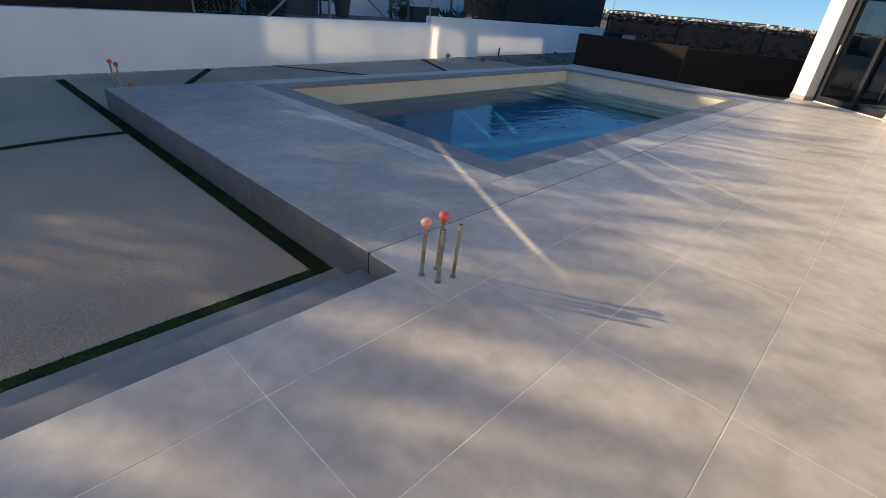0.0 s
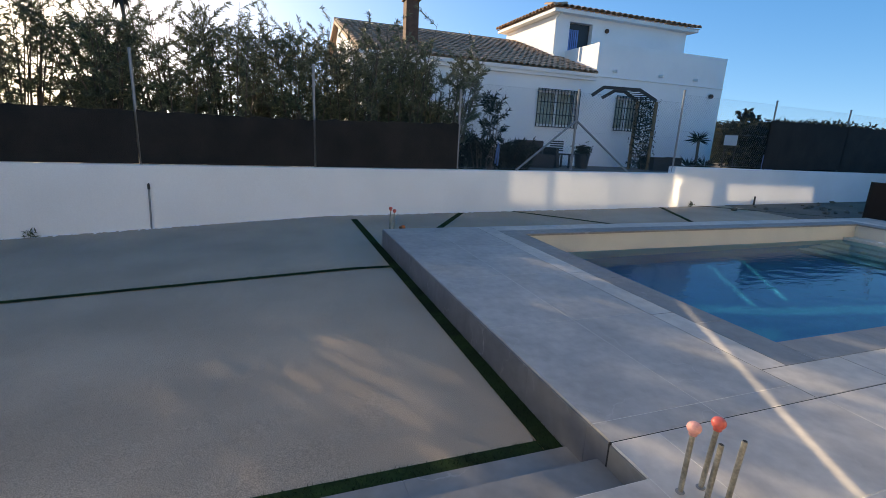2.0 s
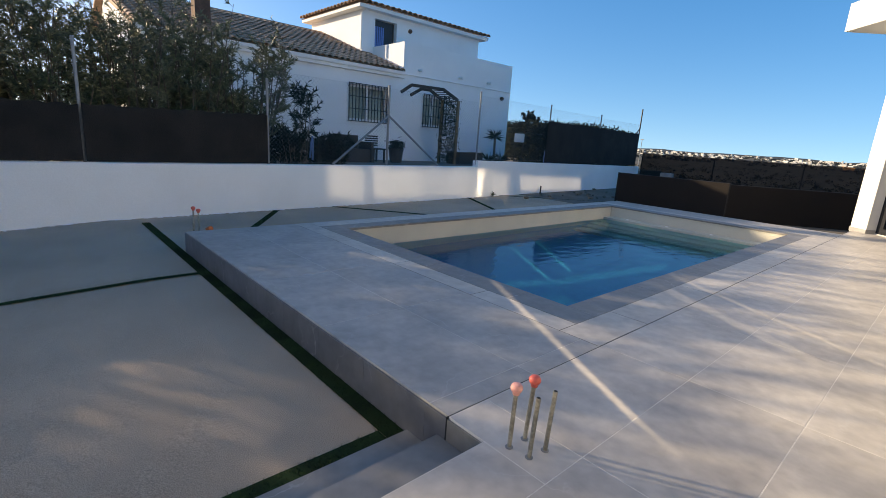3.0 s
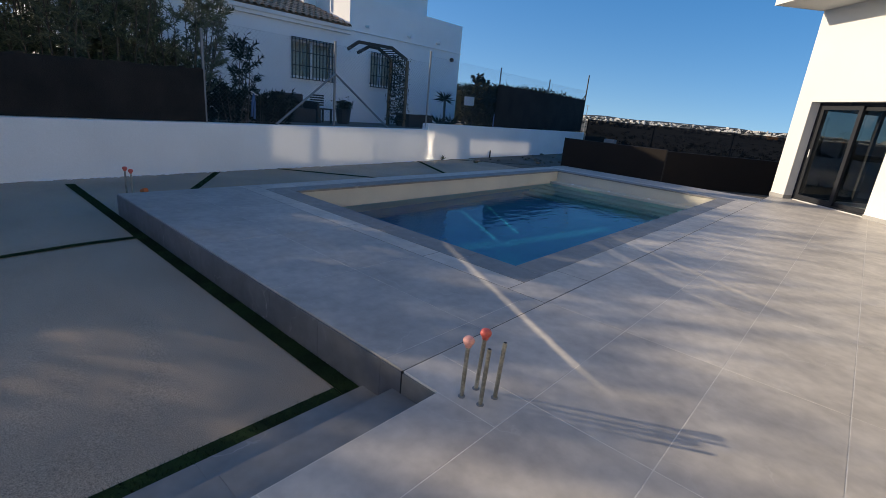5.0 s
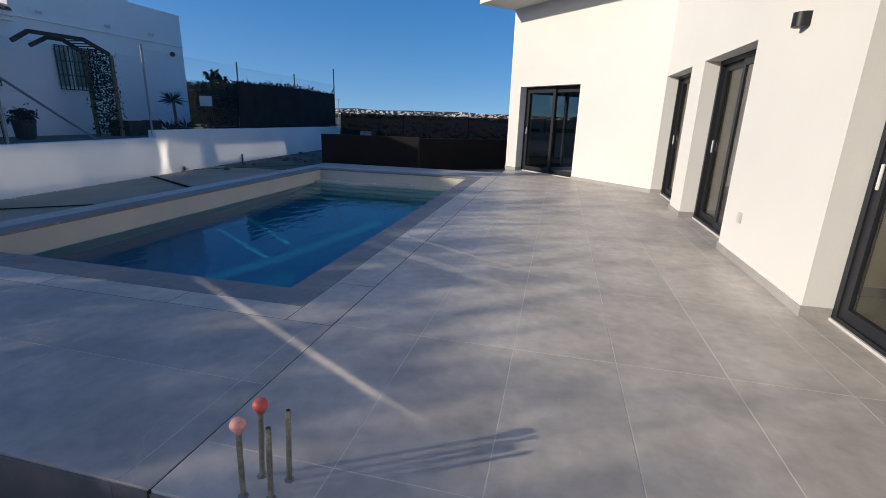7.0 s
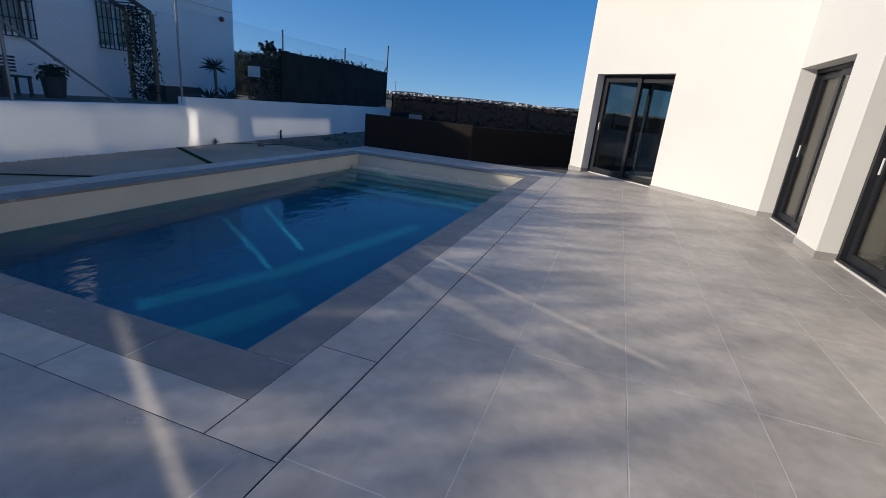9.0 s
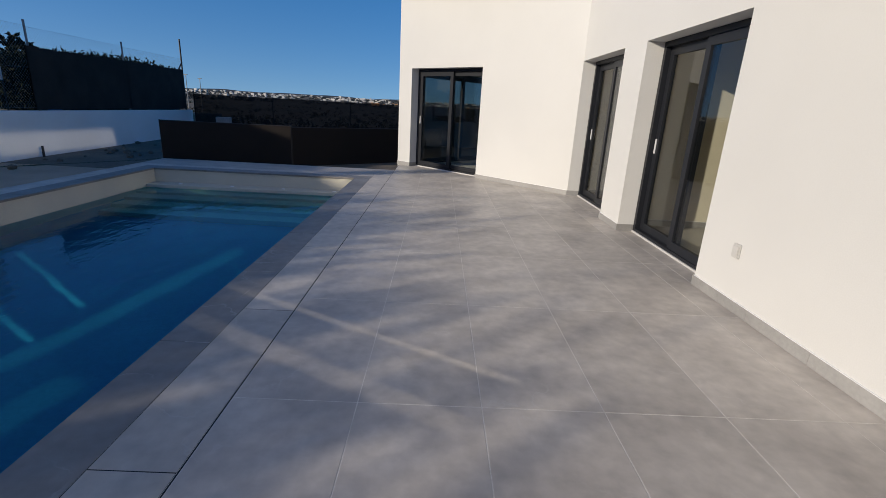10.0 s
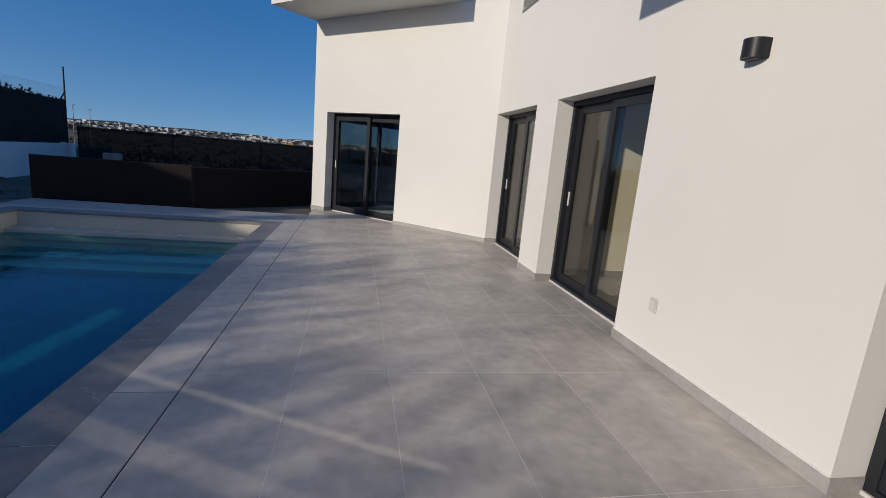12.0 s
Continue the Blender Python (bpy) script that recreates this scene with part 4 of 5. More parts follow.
def screen(y0, y1, z0, ztop, label, ragged=0.02):
    """A heather screen tied to the mesh: a thick mat with a frayed top edge."""
    rng = np.random.default_rng(int(abs(y0) * 10 + 99))
    n = max(4, int((y1 - y0) / 0.09))
    front, back = [], []
    for k in range(n + 1):
        y = y0 + (y1 - y0) * k / n
        t = ztop(y) + rng.uniform(-ragged, ragged)
        b = noise.noise((y * 3, 7, 0)) * 0.008
        for side, dx in ((front, 0.045), (back, 0.07)):
            side.append([(wall_x(y) - dx + b, y, z0), (wall_x(y) - dx - b, y, (z0 + t) / 2), (wall_x(y) - dx, y, t)])
    bm = bmesh.new()
    sheet(bm, [f + bk[::-1] for f, bk in zip(front, back)])
    ym = (y0 + y1) / 2
    s = thing("heather_screen", (wall_x(ym) - 0.06, ym, z0), label, "privacy screen", "screens on the fence")
    part("mat", bm, SCREEN, s)
    for t in (0.2, 0.5, 0.8):
        z = z0 + (ztop(ym) - z0) * t
        part("binding_wire", tube(bmesh.new(), [(wall_x(y0) - 0.03, y0, z), (wall_x(y1) - 0.03, y1, z)], 0.0015, 4), SCREEN, s)


screen(-14.0, -3.52, 0.67, lambda y: 1.5, "dark brown heather screen along the fence")
screen(-3.48, -0.74, 0.67, lambda y: 1.5, "dark brown heather screen along the fence")
screen(-0.70, 2.2, 0.66, lambda y: 1.52 + (y + 0.7) * 0.025, "dark brown heather screen ending at a fence post")
screen(12.3, 16.28, 0.8, lambda y: 2.2, "nearly black heather screen along the far fence", 0.03)
screen(16.32, 20.2, 0.76, lambda y: 2.2, "nearly black heather screen along the far fence", 0.03)


# ---- low panels and nets across the far end ----
def low_panel(p, q, z0, z1, label):
    n = 14
    rows = []
    for k in range(n + 1):
        x, y = p[0] + (q[0] - p[0]) * k / n, p[1] + (q[1] - p[1]) * k / n
        s = noise.noise((k * 0.5, 3, 1)) * 0.012
        rows.append([(x, y + s, z0), (x, y - s, (z0 + z1) / 2), (x, y, z1 + s), (x + 0.01, y + 0.035, z1 + s), (x + 0.01, y + 0.035 + s, z0)])
    bm = sheet(bmesh.new(), rows)
    t = thing("shade_screen", (*[(a + b) / 2 for a, b in zip(p, q)], z0), label, "shade screen", "low screens at the far end")
    part("cloth", bm, PANEL, t)
    part("rail", tube(bmesh.new(), [(p[0], p[1] + 0.02, z1 + 0.005), (q[0], q[1] + 0.02, z1 + 0.005)], 0.012, 6), IRON, t)
    for e in (p, q):
        part("stake", tube(bmesh.new(), [(e[0], e[1] + 0.02, z0 - 0.1), (e[0], e[1] + 0.02, z1 + 0.02)], 0.018, 6), IRON, t)


low_panel((-5.75, 12.3), (-2.72, 12.55), -0.27, 0.71, "dark brown shade-cloth panel at the end of the garden")
low_panel((-2.70, 12.56), (1.0, 15.6), -0.27, 0.68, "dark brown shade-cloth panel turning towards the house")


def shade_net(p, q, z0, z1, label):
    n = 30
    rows = []
    for k in range(n + 1):
        x, y = p[0] + (q[0] - p[0]) * k / n, p[1] + (q[1] - p[1]) * k / n
        s = noise.noise((k * 0.35, 8, 1)) * 0.03
        rows.append([(x, y + s, z0), (x, y - s, (z0 + z1) / 2), (x, y, z1 - abs(s))])
    t = thing("net_fence", (*[(a + b) / 2 for a, b in zip(p, q)], z0), label, "net fence")
    part("net", sheet(bmesh.new(), rows), NET, t)
    part("wire", tube(bmesh.new(), [(*p, z1), (*q, z1)], 0.008, 5), IRON, t)
    for k in range(5):
        x, y = p[0] + (q[0] - p[0]) * k / 4, p[1] + (q[1] - p[1]) * k / 4
        part("post", tube(bmesh.new(), [(x, y + 0.03, z0 - 0.4), (x, y + 0.03, z1 + 0.03)], 0.025, 8), IRON, t)


shade_net((-8.95, 20.4), (3.5, 20.6), -1.6, 1.34, "tall brown see-through shade net behind the garden")


def rubble_boards():
    for x, y, w, a in ((-4.6, 11.25, 1.4, 4), (-3.4, 11.35, 1.2, -3)):
        bm = boxed(-w / 2, w / 2, -0.07, 0.07, 0, 0.03, bevel=0.004)
        bmesh.ops.transform(bm, matrix=pose(x, y, -0.26, 0, 0, a), verts=bm.verts)
        solo("timber_board", bm, WOOD, "weathered timber board lying on the soil", "board", "", "boards on the soil")
    bm = boxed(-0.2, 0.2, -0.1, 0.1, 0, 0.17, bevel=0.01)
    bmesh.ops.transform(bm, matrix=pose(-5.5, 15.2, 0.56, 0, 0, 8), verts=bm.verts)
    b = thing("meter_box", (-5.5, 15.2, -0.27), "pale grey utility box on a short stand", "utility box")
    part("casing", bm, ZINC, b)
    part("stand", boxed(-5.55, -5.45, 15.15, 15.25, -0.3, 0.56), ZINC, b)


rubble_boards()


def rubble(cx, cy, count, spread, seed, label):
    """Loose stones and clods on the soil, each of its own."""
    rng = np.random.default_rng(seed)
    for _ in range(count):
        bm = bmesh.new()
        bmesh.ops.create_icosphere(bm, subdivisions=1, radius=1.0)
        r = rng.uniform(0.03, 0.11)
        for v in bm.verts:
            v.co *= r * rng.uniform(0.7, 1.2)
            v.co.z *= 0.65
        x, y = cx + rng.normal(0, spread[0]), cy + rng.normal(0, spread[1])
        x = max(x, wall_x(y) + 0.15)
        bmesh.ops.translate(bm, verts=bm.verts, vec=(x, y, -0.262 + r * 0.3))
        solo("stone", bm, SOIL, label, "stone", "", "loose stones on the soil")


rubble(-7.3, 13.6, 26, (0.8, 1.3), 17, "rough brown stone lying on bare soil")


def weed(x, y, h, seed):
    rng = np.random.default_rng(seed)
    n = 40
    c = np.repeat([[x, y, yard_z(x, y)]], n, 0) + rng.normal(0, 0.03, (n, 3)) * np.array([1, 1, 0])
    c[:, 2] += rng.uniform(0, h, n)
    v, f = leaves(rng, c, rng.normal(size=c.shape) + np.array([0, 0, 1.2]), 0.09, 0.02)
    w = thing("weed", (x, y, yard_z(x, y)), "small green weed at the foot of the white wall", "weed", "weeds")
    part("stalk", tube(bmesh.new(), [(x, y, yard_z(x, y) - 0.02), (x + 0.02, y, yard_z(x, y) + h)], [0.005, 0.002], 5), LEAF, w)
    part("foliage", raw("foliage", v, f, LEAF), LEAF, w)


weed(wall_x(9.4) + 0.06, 9.4, 0.11, 1)
weed(wall_x(-5.0) + 0.08, -5.0, 0.1, 3)


# ---- neighbour's garden ----
solo("ground_neighbour", boxed(-40, -0.1, -16, 24, -1.2, 0.5, at=lambda x, y, z: (x if x < -20 else wall_x(y) + x, y, z)), SOIL, "neighbour's raised garden soil", "soil", "structure")


def stems_and_leaves(seed, height, spread, stems, twigs, per_twig, leaf, material, name, label, category, bare=0.18, group=""):
    """A shrub of upright stems with twigs and narrow leaves, its base at the origin."""
    rng = np.random.default_rng(seed)
    s = thing(name, (0, 0, 0), label, category, group)
    base, ends = [], []
    for k in range(stems):
        bm = bmesh.new()
        a, r = rng.uniform(0, 6.28), spread * math.sqrt(rng.uniform(0.02, 1))
        foot = np.array([0.35 * r * math.cos(a), 0.35 * r * math.sin(a), -0.05])
        top = np.array([r * math.cos(a), r * math.sin(a), height * rng.uniform(0.72, 1.0)])
        bow = rng.normal(0, 0.08, 3) * height * 0.3
        pts = [foot * (1 - t) + top * t + bow * math.sin(math.pi * t) * np.array([1, 1, 0]) for t in (0, 0.35, 0.7, 1.0)]
        tube(bm, pts, [0.02, 0.014, 0.009, 0.003], 5, False)
        for j in range(twigs):
            t = bare + (1 - bare) * rng.uniform(0, 1) ** 0.8
            seg = min(2, int(t * 3 / 1.05))
            p = foot * (1 - t) + top * t + bow * math.sin(math.pi * t) * np.array([1, 1, 0])
            b = rng.uniform(0, 6.28)
            d = np.array([math.cos(b), math.sin(b), rng.uniform(0.3, 1.4)])
            d /= np.linalg.norm(d)
            ln = rng.uniform(0.25, 0.6) * min(1.0, height / 2.2)
            base.append(p)
            ends.append(p + d * ln)
            if j % 2 == 0:
                tube(bm, [p, p + d * ln], [0.005, 0.002], 4, False)
        part("stem", bm, BARK, s, "thin grey-brown stem")
    base, ends = np.repeat(np.array(base), per_twig, 0), np.repeat(np.array(ends), per_twig, 0)
    t = rng.uniform(0.1, 1.0, (len(base), 1))
    pos = base + (ends - base) * t
    d = (ends - base) / np.linalg.norm(ends - base, axis=1, keepdims=True) + rng.normal(0, 0.55, pos.shape)
    v, f = leaves(rng, pos, d, leaf[0], leaf[1])
    part("foliage", raw("foliage", v, f, material), material, s, "narrow grey-green leaves")
    return s


OLEANDER = [stems_and_leaves(11 + i, (2.9, 3.1, 2.7)[i], 0.85, 22, 11, 58, (0.105, 0.0145), LEAF, "oleander_shrub", "tall grey-green oleander shrub behind the screened fence", "shrub", 0.14, "oleander hedge") for i in range(3)]


def hedge():
    rng = random.Random(4)
    spots = []
    y = -12.6
    while y < 2.4:
        spots.append((wall_x(y) - 1.05 - rng.uniform(0, 0.3), y))
        y += rng.uniform(0.95, 1.2)
    y = -1.6
    while y < 2.2:
        spots.append((wall_x(y) - 2.2 - rng.uniform(0, 0.5), y))
        y += rng.uniform(1.3, 1.7)
    # extra back-row shrubs, added to throw shade on steps, riser and near terrace
    for y in (-9.0, -7.3, -6.7, -4.4):
        spots.append((wall_x(y) - 2.1, y))
    for k, (x, y) in enumerate(spots):
        src = OLEANDER[k % 3]
        m = pose(x, y, 0.5, 0, 0, rng.uniform(0, 360))
        if k < 3:
            src.matrix_basis = m
        else:
            copy_thing(src, m)


hedge()
filler = stems_and_leaves(61, 1.45, 0.7, 16, 9, 66, (0.105, 0.0145), LEAF, "oleander_shrub", "low dense oleander shrub filling the hedge", "shrub", 0.1, "oleander hedge")
filler.matrix_basis = pose(wall_x(-7) - 1.7, -7.0, 0.5)
for k, y in enumerate((-4.7, -3.6, -2.5, -1.3, -0.2, 0.9, 1.9)):
    copy_thing(filler, pose(wall_x(y) - 1.55 - 0.2 * (k % 2), y, 0.5, 0, 0, 47 * k))
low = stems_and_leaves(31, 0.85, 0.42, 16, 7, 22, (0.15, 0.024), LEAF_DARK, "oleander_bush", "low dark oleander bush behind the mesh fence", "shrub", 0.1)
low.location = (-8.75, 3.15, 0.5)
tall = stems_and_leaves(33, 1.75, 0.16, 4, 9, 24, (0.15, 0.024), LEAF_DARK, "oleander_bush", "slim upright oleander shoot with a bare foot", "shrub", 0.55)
tall.location = (-8.7, 3.35, 0.5)
copy_thing(low, pose(-8.85, 3.75, 0.4, 0, 0, 120))
copy_thing(low, pose(-8.95, 4.3, 0.35, 0, 0, 215))
copy_thing(low, pose(-8.9, 2.75, 0.42, 0, 0, 300))
hose = solo("garden_hose", tube(bmesh.new(), [(-8.55, 3.45, 0.75), (-8.52, 3.47, 1.1), (-8.54, 3.5, 1.22), (-8.56, 3.53, 1.05), (-8.56, 3.52, 0.7)], 0.022, 8), SHADE_BLUE, "looped blue garden hose hanging in the bush", "hose", smooth=True)


# ---- neighbour's house ----
NX = -12.5


def grille(parent, y0, y1, z0, z1):
    g = bmesh.new()
    x = NX + 0.07
    n = int((y1 - y0) / 0.115)
    for k in range(n + 1):
        y = y0 + (y1 - y0) * k / n
        tube(g, [(x, y, z0), (x, y, z1)], 0.017, 5)
    for z in (z0, z0 + (z1 - z0) * 0.33, z0 + (z1 - z0) * 0.66, z1):
        box(g, x - 0.008, x + 0.008, y0 - 0.02, y1 + 0.02, z - 0.012, z + 0.012)
    for z in (z0 + 0.1, z1 - 0.1):
        for y in (y0, y1):
            box(g, NX - 0.02, x, y - 0.01, y + 0.01, z - 0.01, z + 0.01)
    part("window_grille", g, IRON, parent, "black wrought-iron window grille")


def old_window(parent, y0, y1, z0, z1):
    w = part("window", boxed(NX - 0.2, NX - 0.19, y0, y1, z0, z1), GLASS, parent, "glazed window behind an iron grille")
    f = bmesh.new()
    for a in ((y0, y0 + 0.06, z0, z1), (y1 - 0.06, y1, z0, z1), ((y0 + y1) / 2 - 0.05, (y0 + y1) / 2 + 0.05, z0, z1)):
        box(f, NX - 0.188, NX - 0.14, *a)
    for a in ((z0, z0 + 0.06), (z1 - 0.06, z1)):
        box(f, NX - 0.187, NX - 0.141, y0 + 0.06, y1 - 0.06, *a)
    part("window_frame", f, HOUSE_WHITE, w, "white window frame")
    part("curtain", boxed(NX - 0.4, NX - 0.38, y0 - 0.1, y1 + 0.1, z0 - 0.1, z1 + 0.1), ROOM, w, "pale curtain")
    part("sill", boxed(NX - 0.19, NX + 0.06, y0 - 0.05, y1 + 0.05, z0 - 0.05, z0 - 0.001, bevel=0.008), HOUSE_WHITE, w, "white window sill")


def barrel_tile():
    """One clay barrel tile, its foot at the origin, running up along +y."""
    bm = bmesh.new()
    rings = []
    for y, r, lift in ((0, 0.098, 0.022), (0.44, 0.082, 0.0)):
        rings.append([[bm.verts.new((rr * math.cos(a), y, lift + rr * 0.8 * math.sin(a))) for a in (math.pi * k / 6 for k in range(7))] for rr in (r, r - 0.014)])
    (o0, i0), (o1, i1) = rings
    for k in range(6):
        bm.faces.new((o0[k], o0[k + 1], o1[k + 1], o1[k]))
        bm.faces.new((i0[k], i1[k], i1[k + 1], i0[k + 1]))
        bm.faces.new((o0[k], i0[k], i0[k + 1], o0[k + 1]))
    return finish(bm, "roof_tile", ROOF_TILE)


BARREL = barrel_tile()


def tile_roof(parent, origin, along, up, n_along, n_up, pitch=0.215, course=0.36, size=1.0):
    """Courses of barrel tiles from the eave up a slope."""
    a, u = Vector(along).normalized(), Vector(up).normalized()
    n = a.cross(u)
    for i in range(n_along):
        for j in range(n_up):
            ob = new("roof_tile", BARREL)
            ob.parent = parent
            p = Vector(origin) + a * pitch * (i + 0.5) + u * course * j + n * (0.02 + random.uniform(0, 0.008))
            m = Matrix((a, u, n)).transposed().to_4x4() @ pose(0, 0, 0, 0, 0, random.uniform(-2, 2)) @ Matrix.Scale(size, 4)
            m.translation = p - ORIGIN[parent]
            ob.matrix_basis = m


def upper_courses(parent, origin, up, n_along, n_up, pitch=0.215, course=0.36):
    """The courses far up the slope, alike but joined."""
    a, u = Vector((0, 1, 0)), Vector(up).normalized()
    n = a.cross(u)
    v, f = [], []
    for i in range(n_along):
        for j in range(n_up):
            m = Matrix((a, u, n)).transposed().to_4x4() @ pose(0, 0, 0, 0, 0, random.uniform(-2, 2))
            m.translation = Vector(origin) + a * pitch * (i + 0.5) + u * course * j + n * (0.02 + random.uniform(0, 0.008))
            k = len(v)
            v += [tuple(m @ q.co) for q in BARREL.vertices]
            f += [tuple(k + q for q in face.vertices) for face in BARREL.polygons]
    tagged(part("upper_roof_tiles", raw("upper_roof_tiles", v, f, ROOF_TILE), ROOF_TILE, parent), kind="stuff")


def neighbour():
    h = thing("neighbour_house", (-14.5, 8, 0.5), "white rendered two-storey villa with clay tile roofs", "house")
    # front with two openings
    y_a, y_b = 1.0, 14.67
    for y0, y1, z0, z1 in ((y_a, 6.73, 0.3, 3.5), (6.73, 8.3, 0.3, 1.77), (6.73, 8.3, 2.93, 3.5), (8.3, 8.9, 0.3, 3.5),
                           (8.9, 9.85, 0.3, 4.57), (9.85, 10.95, 0.3, 1.78), (9.85, 10.95, 2.91, 4.57), (10.95, y_b, 0.3, 4.57)):
        part("wall", boxed(NX - 0.25, NX, y0, y1, z0, z1), HOUSE_WHITE, h)
    part("wall", boxed(-17.6, NX - 0.251, y_a, y_a + 0.25, 0.3, 3.5), HOUSE_WHITE, h)
    part("wall", boxed(-17.6, NX - 0.251, y_b - 0.25, y_b, 0.3, 4.565), HOUSE_WHITE, h)
    part("wall", boxed(-17.6, -17.4, y_a + 0.251, y_b - 0.251, 0.3, 3.5), HOUSE_WHITE, h)
    part("parapet", boxed(-14.6, NX - 0.251, 8.9, 9.1, 3.3, 4.56), HOUSE_WHITE, h, "sunlit white side of the terrace parapet")
    part("terrace_floor", boxed(-17.3, NX - 0.252, 9.1, y_b - 0.252, 3.3, 3.5), HOUSE_WHITE, h)
    g = bmesh.new()
    tri = [(NX - 0.05, 3.5), (-19.9, 3.5), (-17.5, 5.2)]
    a, b = [[g.verts.new((x, y, z)) for x, z in tri] for y in (y_a + 0.02, y_a + 0.24)]
    g.faces.new(a)
    g.faces.new(b[::-1])
    for k in range(3):
        g.faces.new((a[k], a[(k + 1) % 3], b[(k + 1) % 3], b[k]))
    part("gable", g, HOUSE_WHITE, h, "white gable end")
    part("cornice", box(boxed(NX - 0.1, NX + 0.19, y_a - 0.16, 8.895, 3.44, 3.555, bevel=0.02), NX + 0.001, NX + 0.11, y_a, 8.895, 3.34, 3.4395), HOUSE_WHITE, h, "white cornice under the eave")
    part("ledge_pipe", tube(bmesh.new(), [(NX + 0.03, 8.92, 3.5), (NX + 0.03, y_b, 3.5)], 0.02, 6), HOUSE_WHITE, h, "thin white pipe along the front")
    # low roof
    r = bmesh.new()
    for y0, y1 in ((y_a - 0.15, 8.89),):
        s = [(NX + 0.15, 3.56), (-17.6, 5.27), (-20.1, 4.4), (-20.1, 4.3), (-17.6, 5.15), (NX + 0.15, 3.47)]
        p, q = [[r.verts.new((x, y, z)) for x, z in s] for y in (y0, y1)]
        r.faces.new(p)
        r.faces.new(q[::-1])
        for k in range(6):
            r.faces.new((p[k], p[(k + 1) % 6], q[(k + 1) % 6], q[k]))
    part("roof", r, ROOF_TILE, h, "weathered brown clay tile roof")
    slope = Vector((-17.6 - NX - 0.15, 0, 1.71))
    eave = Vector((NX + 0.24, y_a - 0.15, 3.52))
    tile_roof(h, eave, (0, 1, 0), slope, 37, 6)
    upper_courses(h, eave + slope.normalized() * 0.36 * 6, slope, 37, 9)
    part("ridge", tube(bmesh.new(), [(-17.6, y_a - 0.15, 5.27), (-17.6, 8.4, 5.27)], 0.09, 8), ROOF_TILE, h)
    # chimney
    c = bmesh.new()
    box(c, -14.0, -13.62, 2.55, 2.95, 3.9, 5.3)
    box(c, -14.05, -13.57, 2.5, 3.0, 5.3, 5.38)
    part("chimney", c, BRICK, h, "brown brick chimney")
    # upper storey
    ux, uy0, uy1, uz = -14.5, 8.42, 14.5, 5.78
    for y0, y1, z0, z1 in ((uy0, 8.98, 3.4, uz), (8.98, 9.98, 5.58, uz), (9.98, uy1, 3.4, uz)):
        part("upper_wall", boxed(ux - 0.25, ux, y0, y1, z0, z1), HOUSE_WHITE, h)
    part("upper_wall", boxed(-18.5, ux - 0.251, uy0, uy0 + 0.25, 3.4, uz), HOUSE_WHITE, h)
    part("upper_wall", boxed(-18.5, ux - 0.251, uy1 - 0.25, uy1, 3.4, uz), HOUSE_WHITE, h)
    part("upper_wall", boxed(-18.5, -18.25, uy0 + 0.251, uy1 - 0.251, 3.4, uz), HOUSE_WHITE, h)
    d = part("balcony_door", boxed(ux - 0.2, ux - 0.16, 9.02, 9.94, 3.5, 5.56), IRON, h, "dark balcony door with a blue lit slatted blind")
    bl = bmesh.new()
    for k in range(5):
        box(bl, ux - 0.157, ux - 0.14, 9.08 + k * 0.085, 9.08 + k * 0.085 + 0.055, 4.3, 5.35)
    part("blind", bl, SHADE_BLUE, d, "blue slats")
    e = bmesh.new()
    box(e, -18.8, ux + 0.3, uy0 - 0.3, uy1 + 0.3, uz + 0.0005, uz + 0.12)
    part("eave", e, HOUSE_WHITE, h, "white eave")
    rf = bmesh.new()
    lo = [rf.verts.new(p) for p in ((ux + 0.34, uy0 - 0.34, uz + 0.121), (ux + 0.34, uy1 + 0.34, uz + 0.121), (-18.84, uy1 + 0.34, uz + 0.121), (-18.84, uy0 - 0.34, uz + 0.121))]
    hi = [rf.verts.new(p) for p in ((-16.7, uy0 + 2, uz + 0.75), (-16.7, uy1 - 2, uz + 0.75))]
    for q in ((lo[0], lo[1], hi[1], hi[0]), (lo[1], lo[2], hi[1]), (lo[2], lo[3], hi[0], hi[1]), (lo[3], lo[0], hi[0])):
        rf.faces.new(q)
    rf.faces.new(lo[::-1])
    part("upper_roof", rf, ROOF_TILE, h, "low hipped clay tile roof")
    tile_roof(h, (ux + 0.38, uy0 - 0.34, uz + 0.10), (0, 1, 0), (-1, 0, 0.27), 26, 2, 0.26, 0.36, 1.3)
    tile_roof(h, (-18.8, uy0 - 0.38, uz + 0.10), (1, 0, 0), (0, 1, 0.27), 18, 1, 0.26, 0.36, 1.3)
    part("downpipe", tube(bmesh.new(), [(ux + 0.2, uy0 + 0.05, uz), (ux + 0.05, uy0 - 0.05, uz - 0.15), (ux + 0.05, uy0 - 0.05, 4.4)], 0.04, 8), HOUSE_WHITE, h, "white rain pipe")
    # lamps and windows
    for x, y, z in ((ux + 0.05, 10.6, 5.42), (NX + 0.06, 14.1, 3.2)):
        part("bulkhead_lamp", lathe(bmesh.new(), (x, y, z - 0.08), [(0.03, 0), (0.08, 0.03), (0.09, 0.09), (0.05, 0.15)], 10), BRICK, h, "round brown bulkhead lamp")
    for y in (9.6, 11.6, 13.2):
        part("spout", tube(bmesh.new(), [(NX - 0.05, y, 3.72), (NX + 0.22, y, 3.69)], 0.05, 8), HOUSE_WHITE, h, "short white drain spout")
    old_window(h, 6.75, 8.28, 1.79, 2.91)
    old_window(h, 9.87, 10.93, 1.80, 2.89)
    grille(h, 6.72, 8.32, 1.76, 2.95)
    grille(h, 9.84, 10.96, 1.77, 2.93)


neighbour()


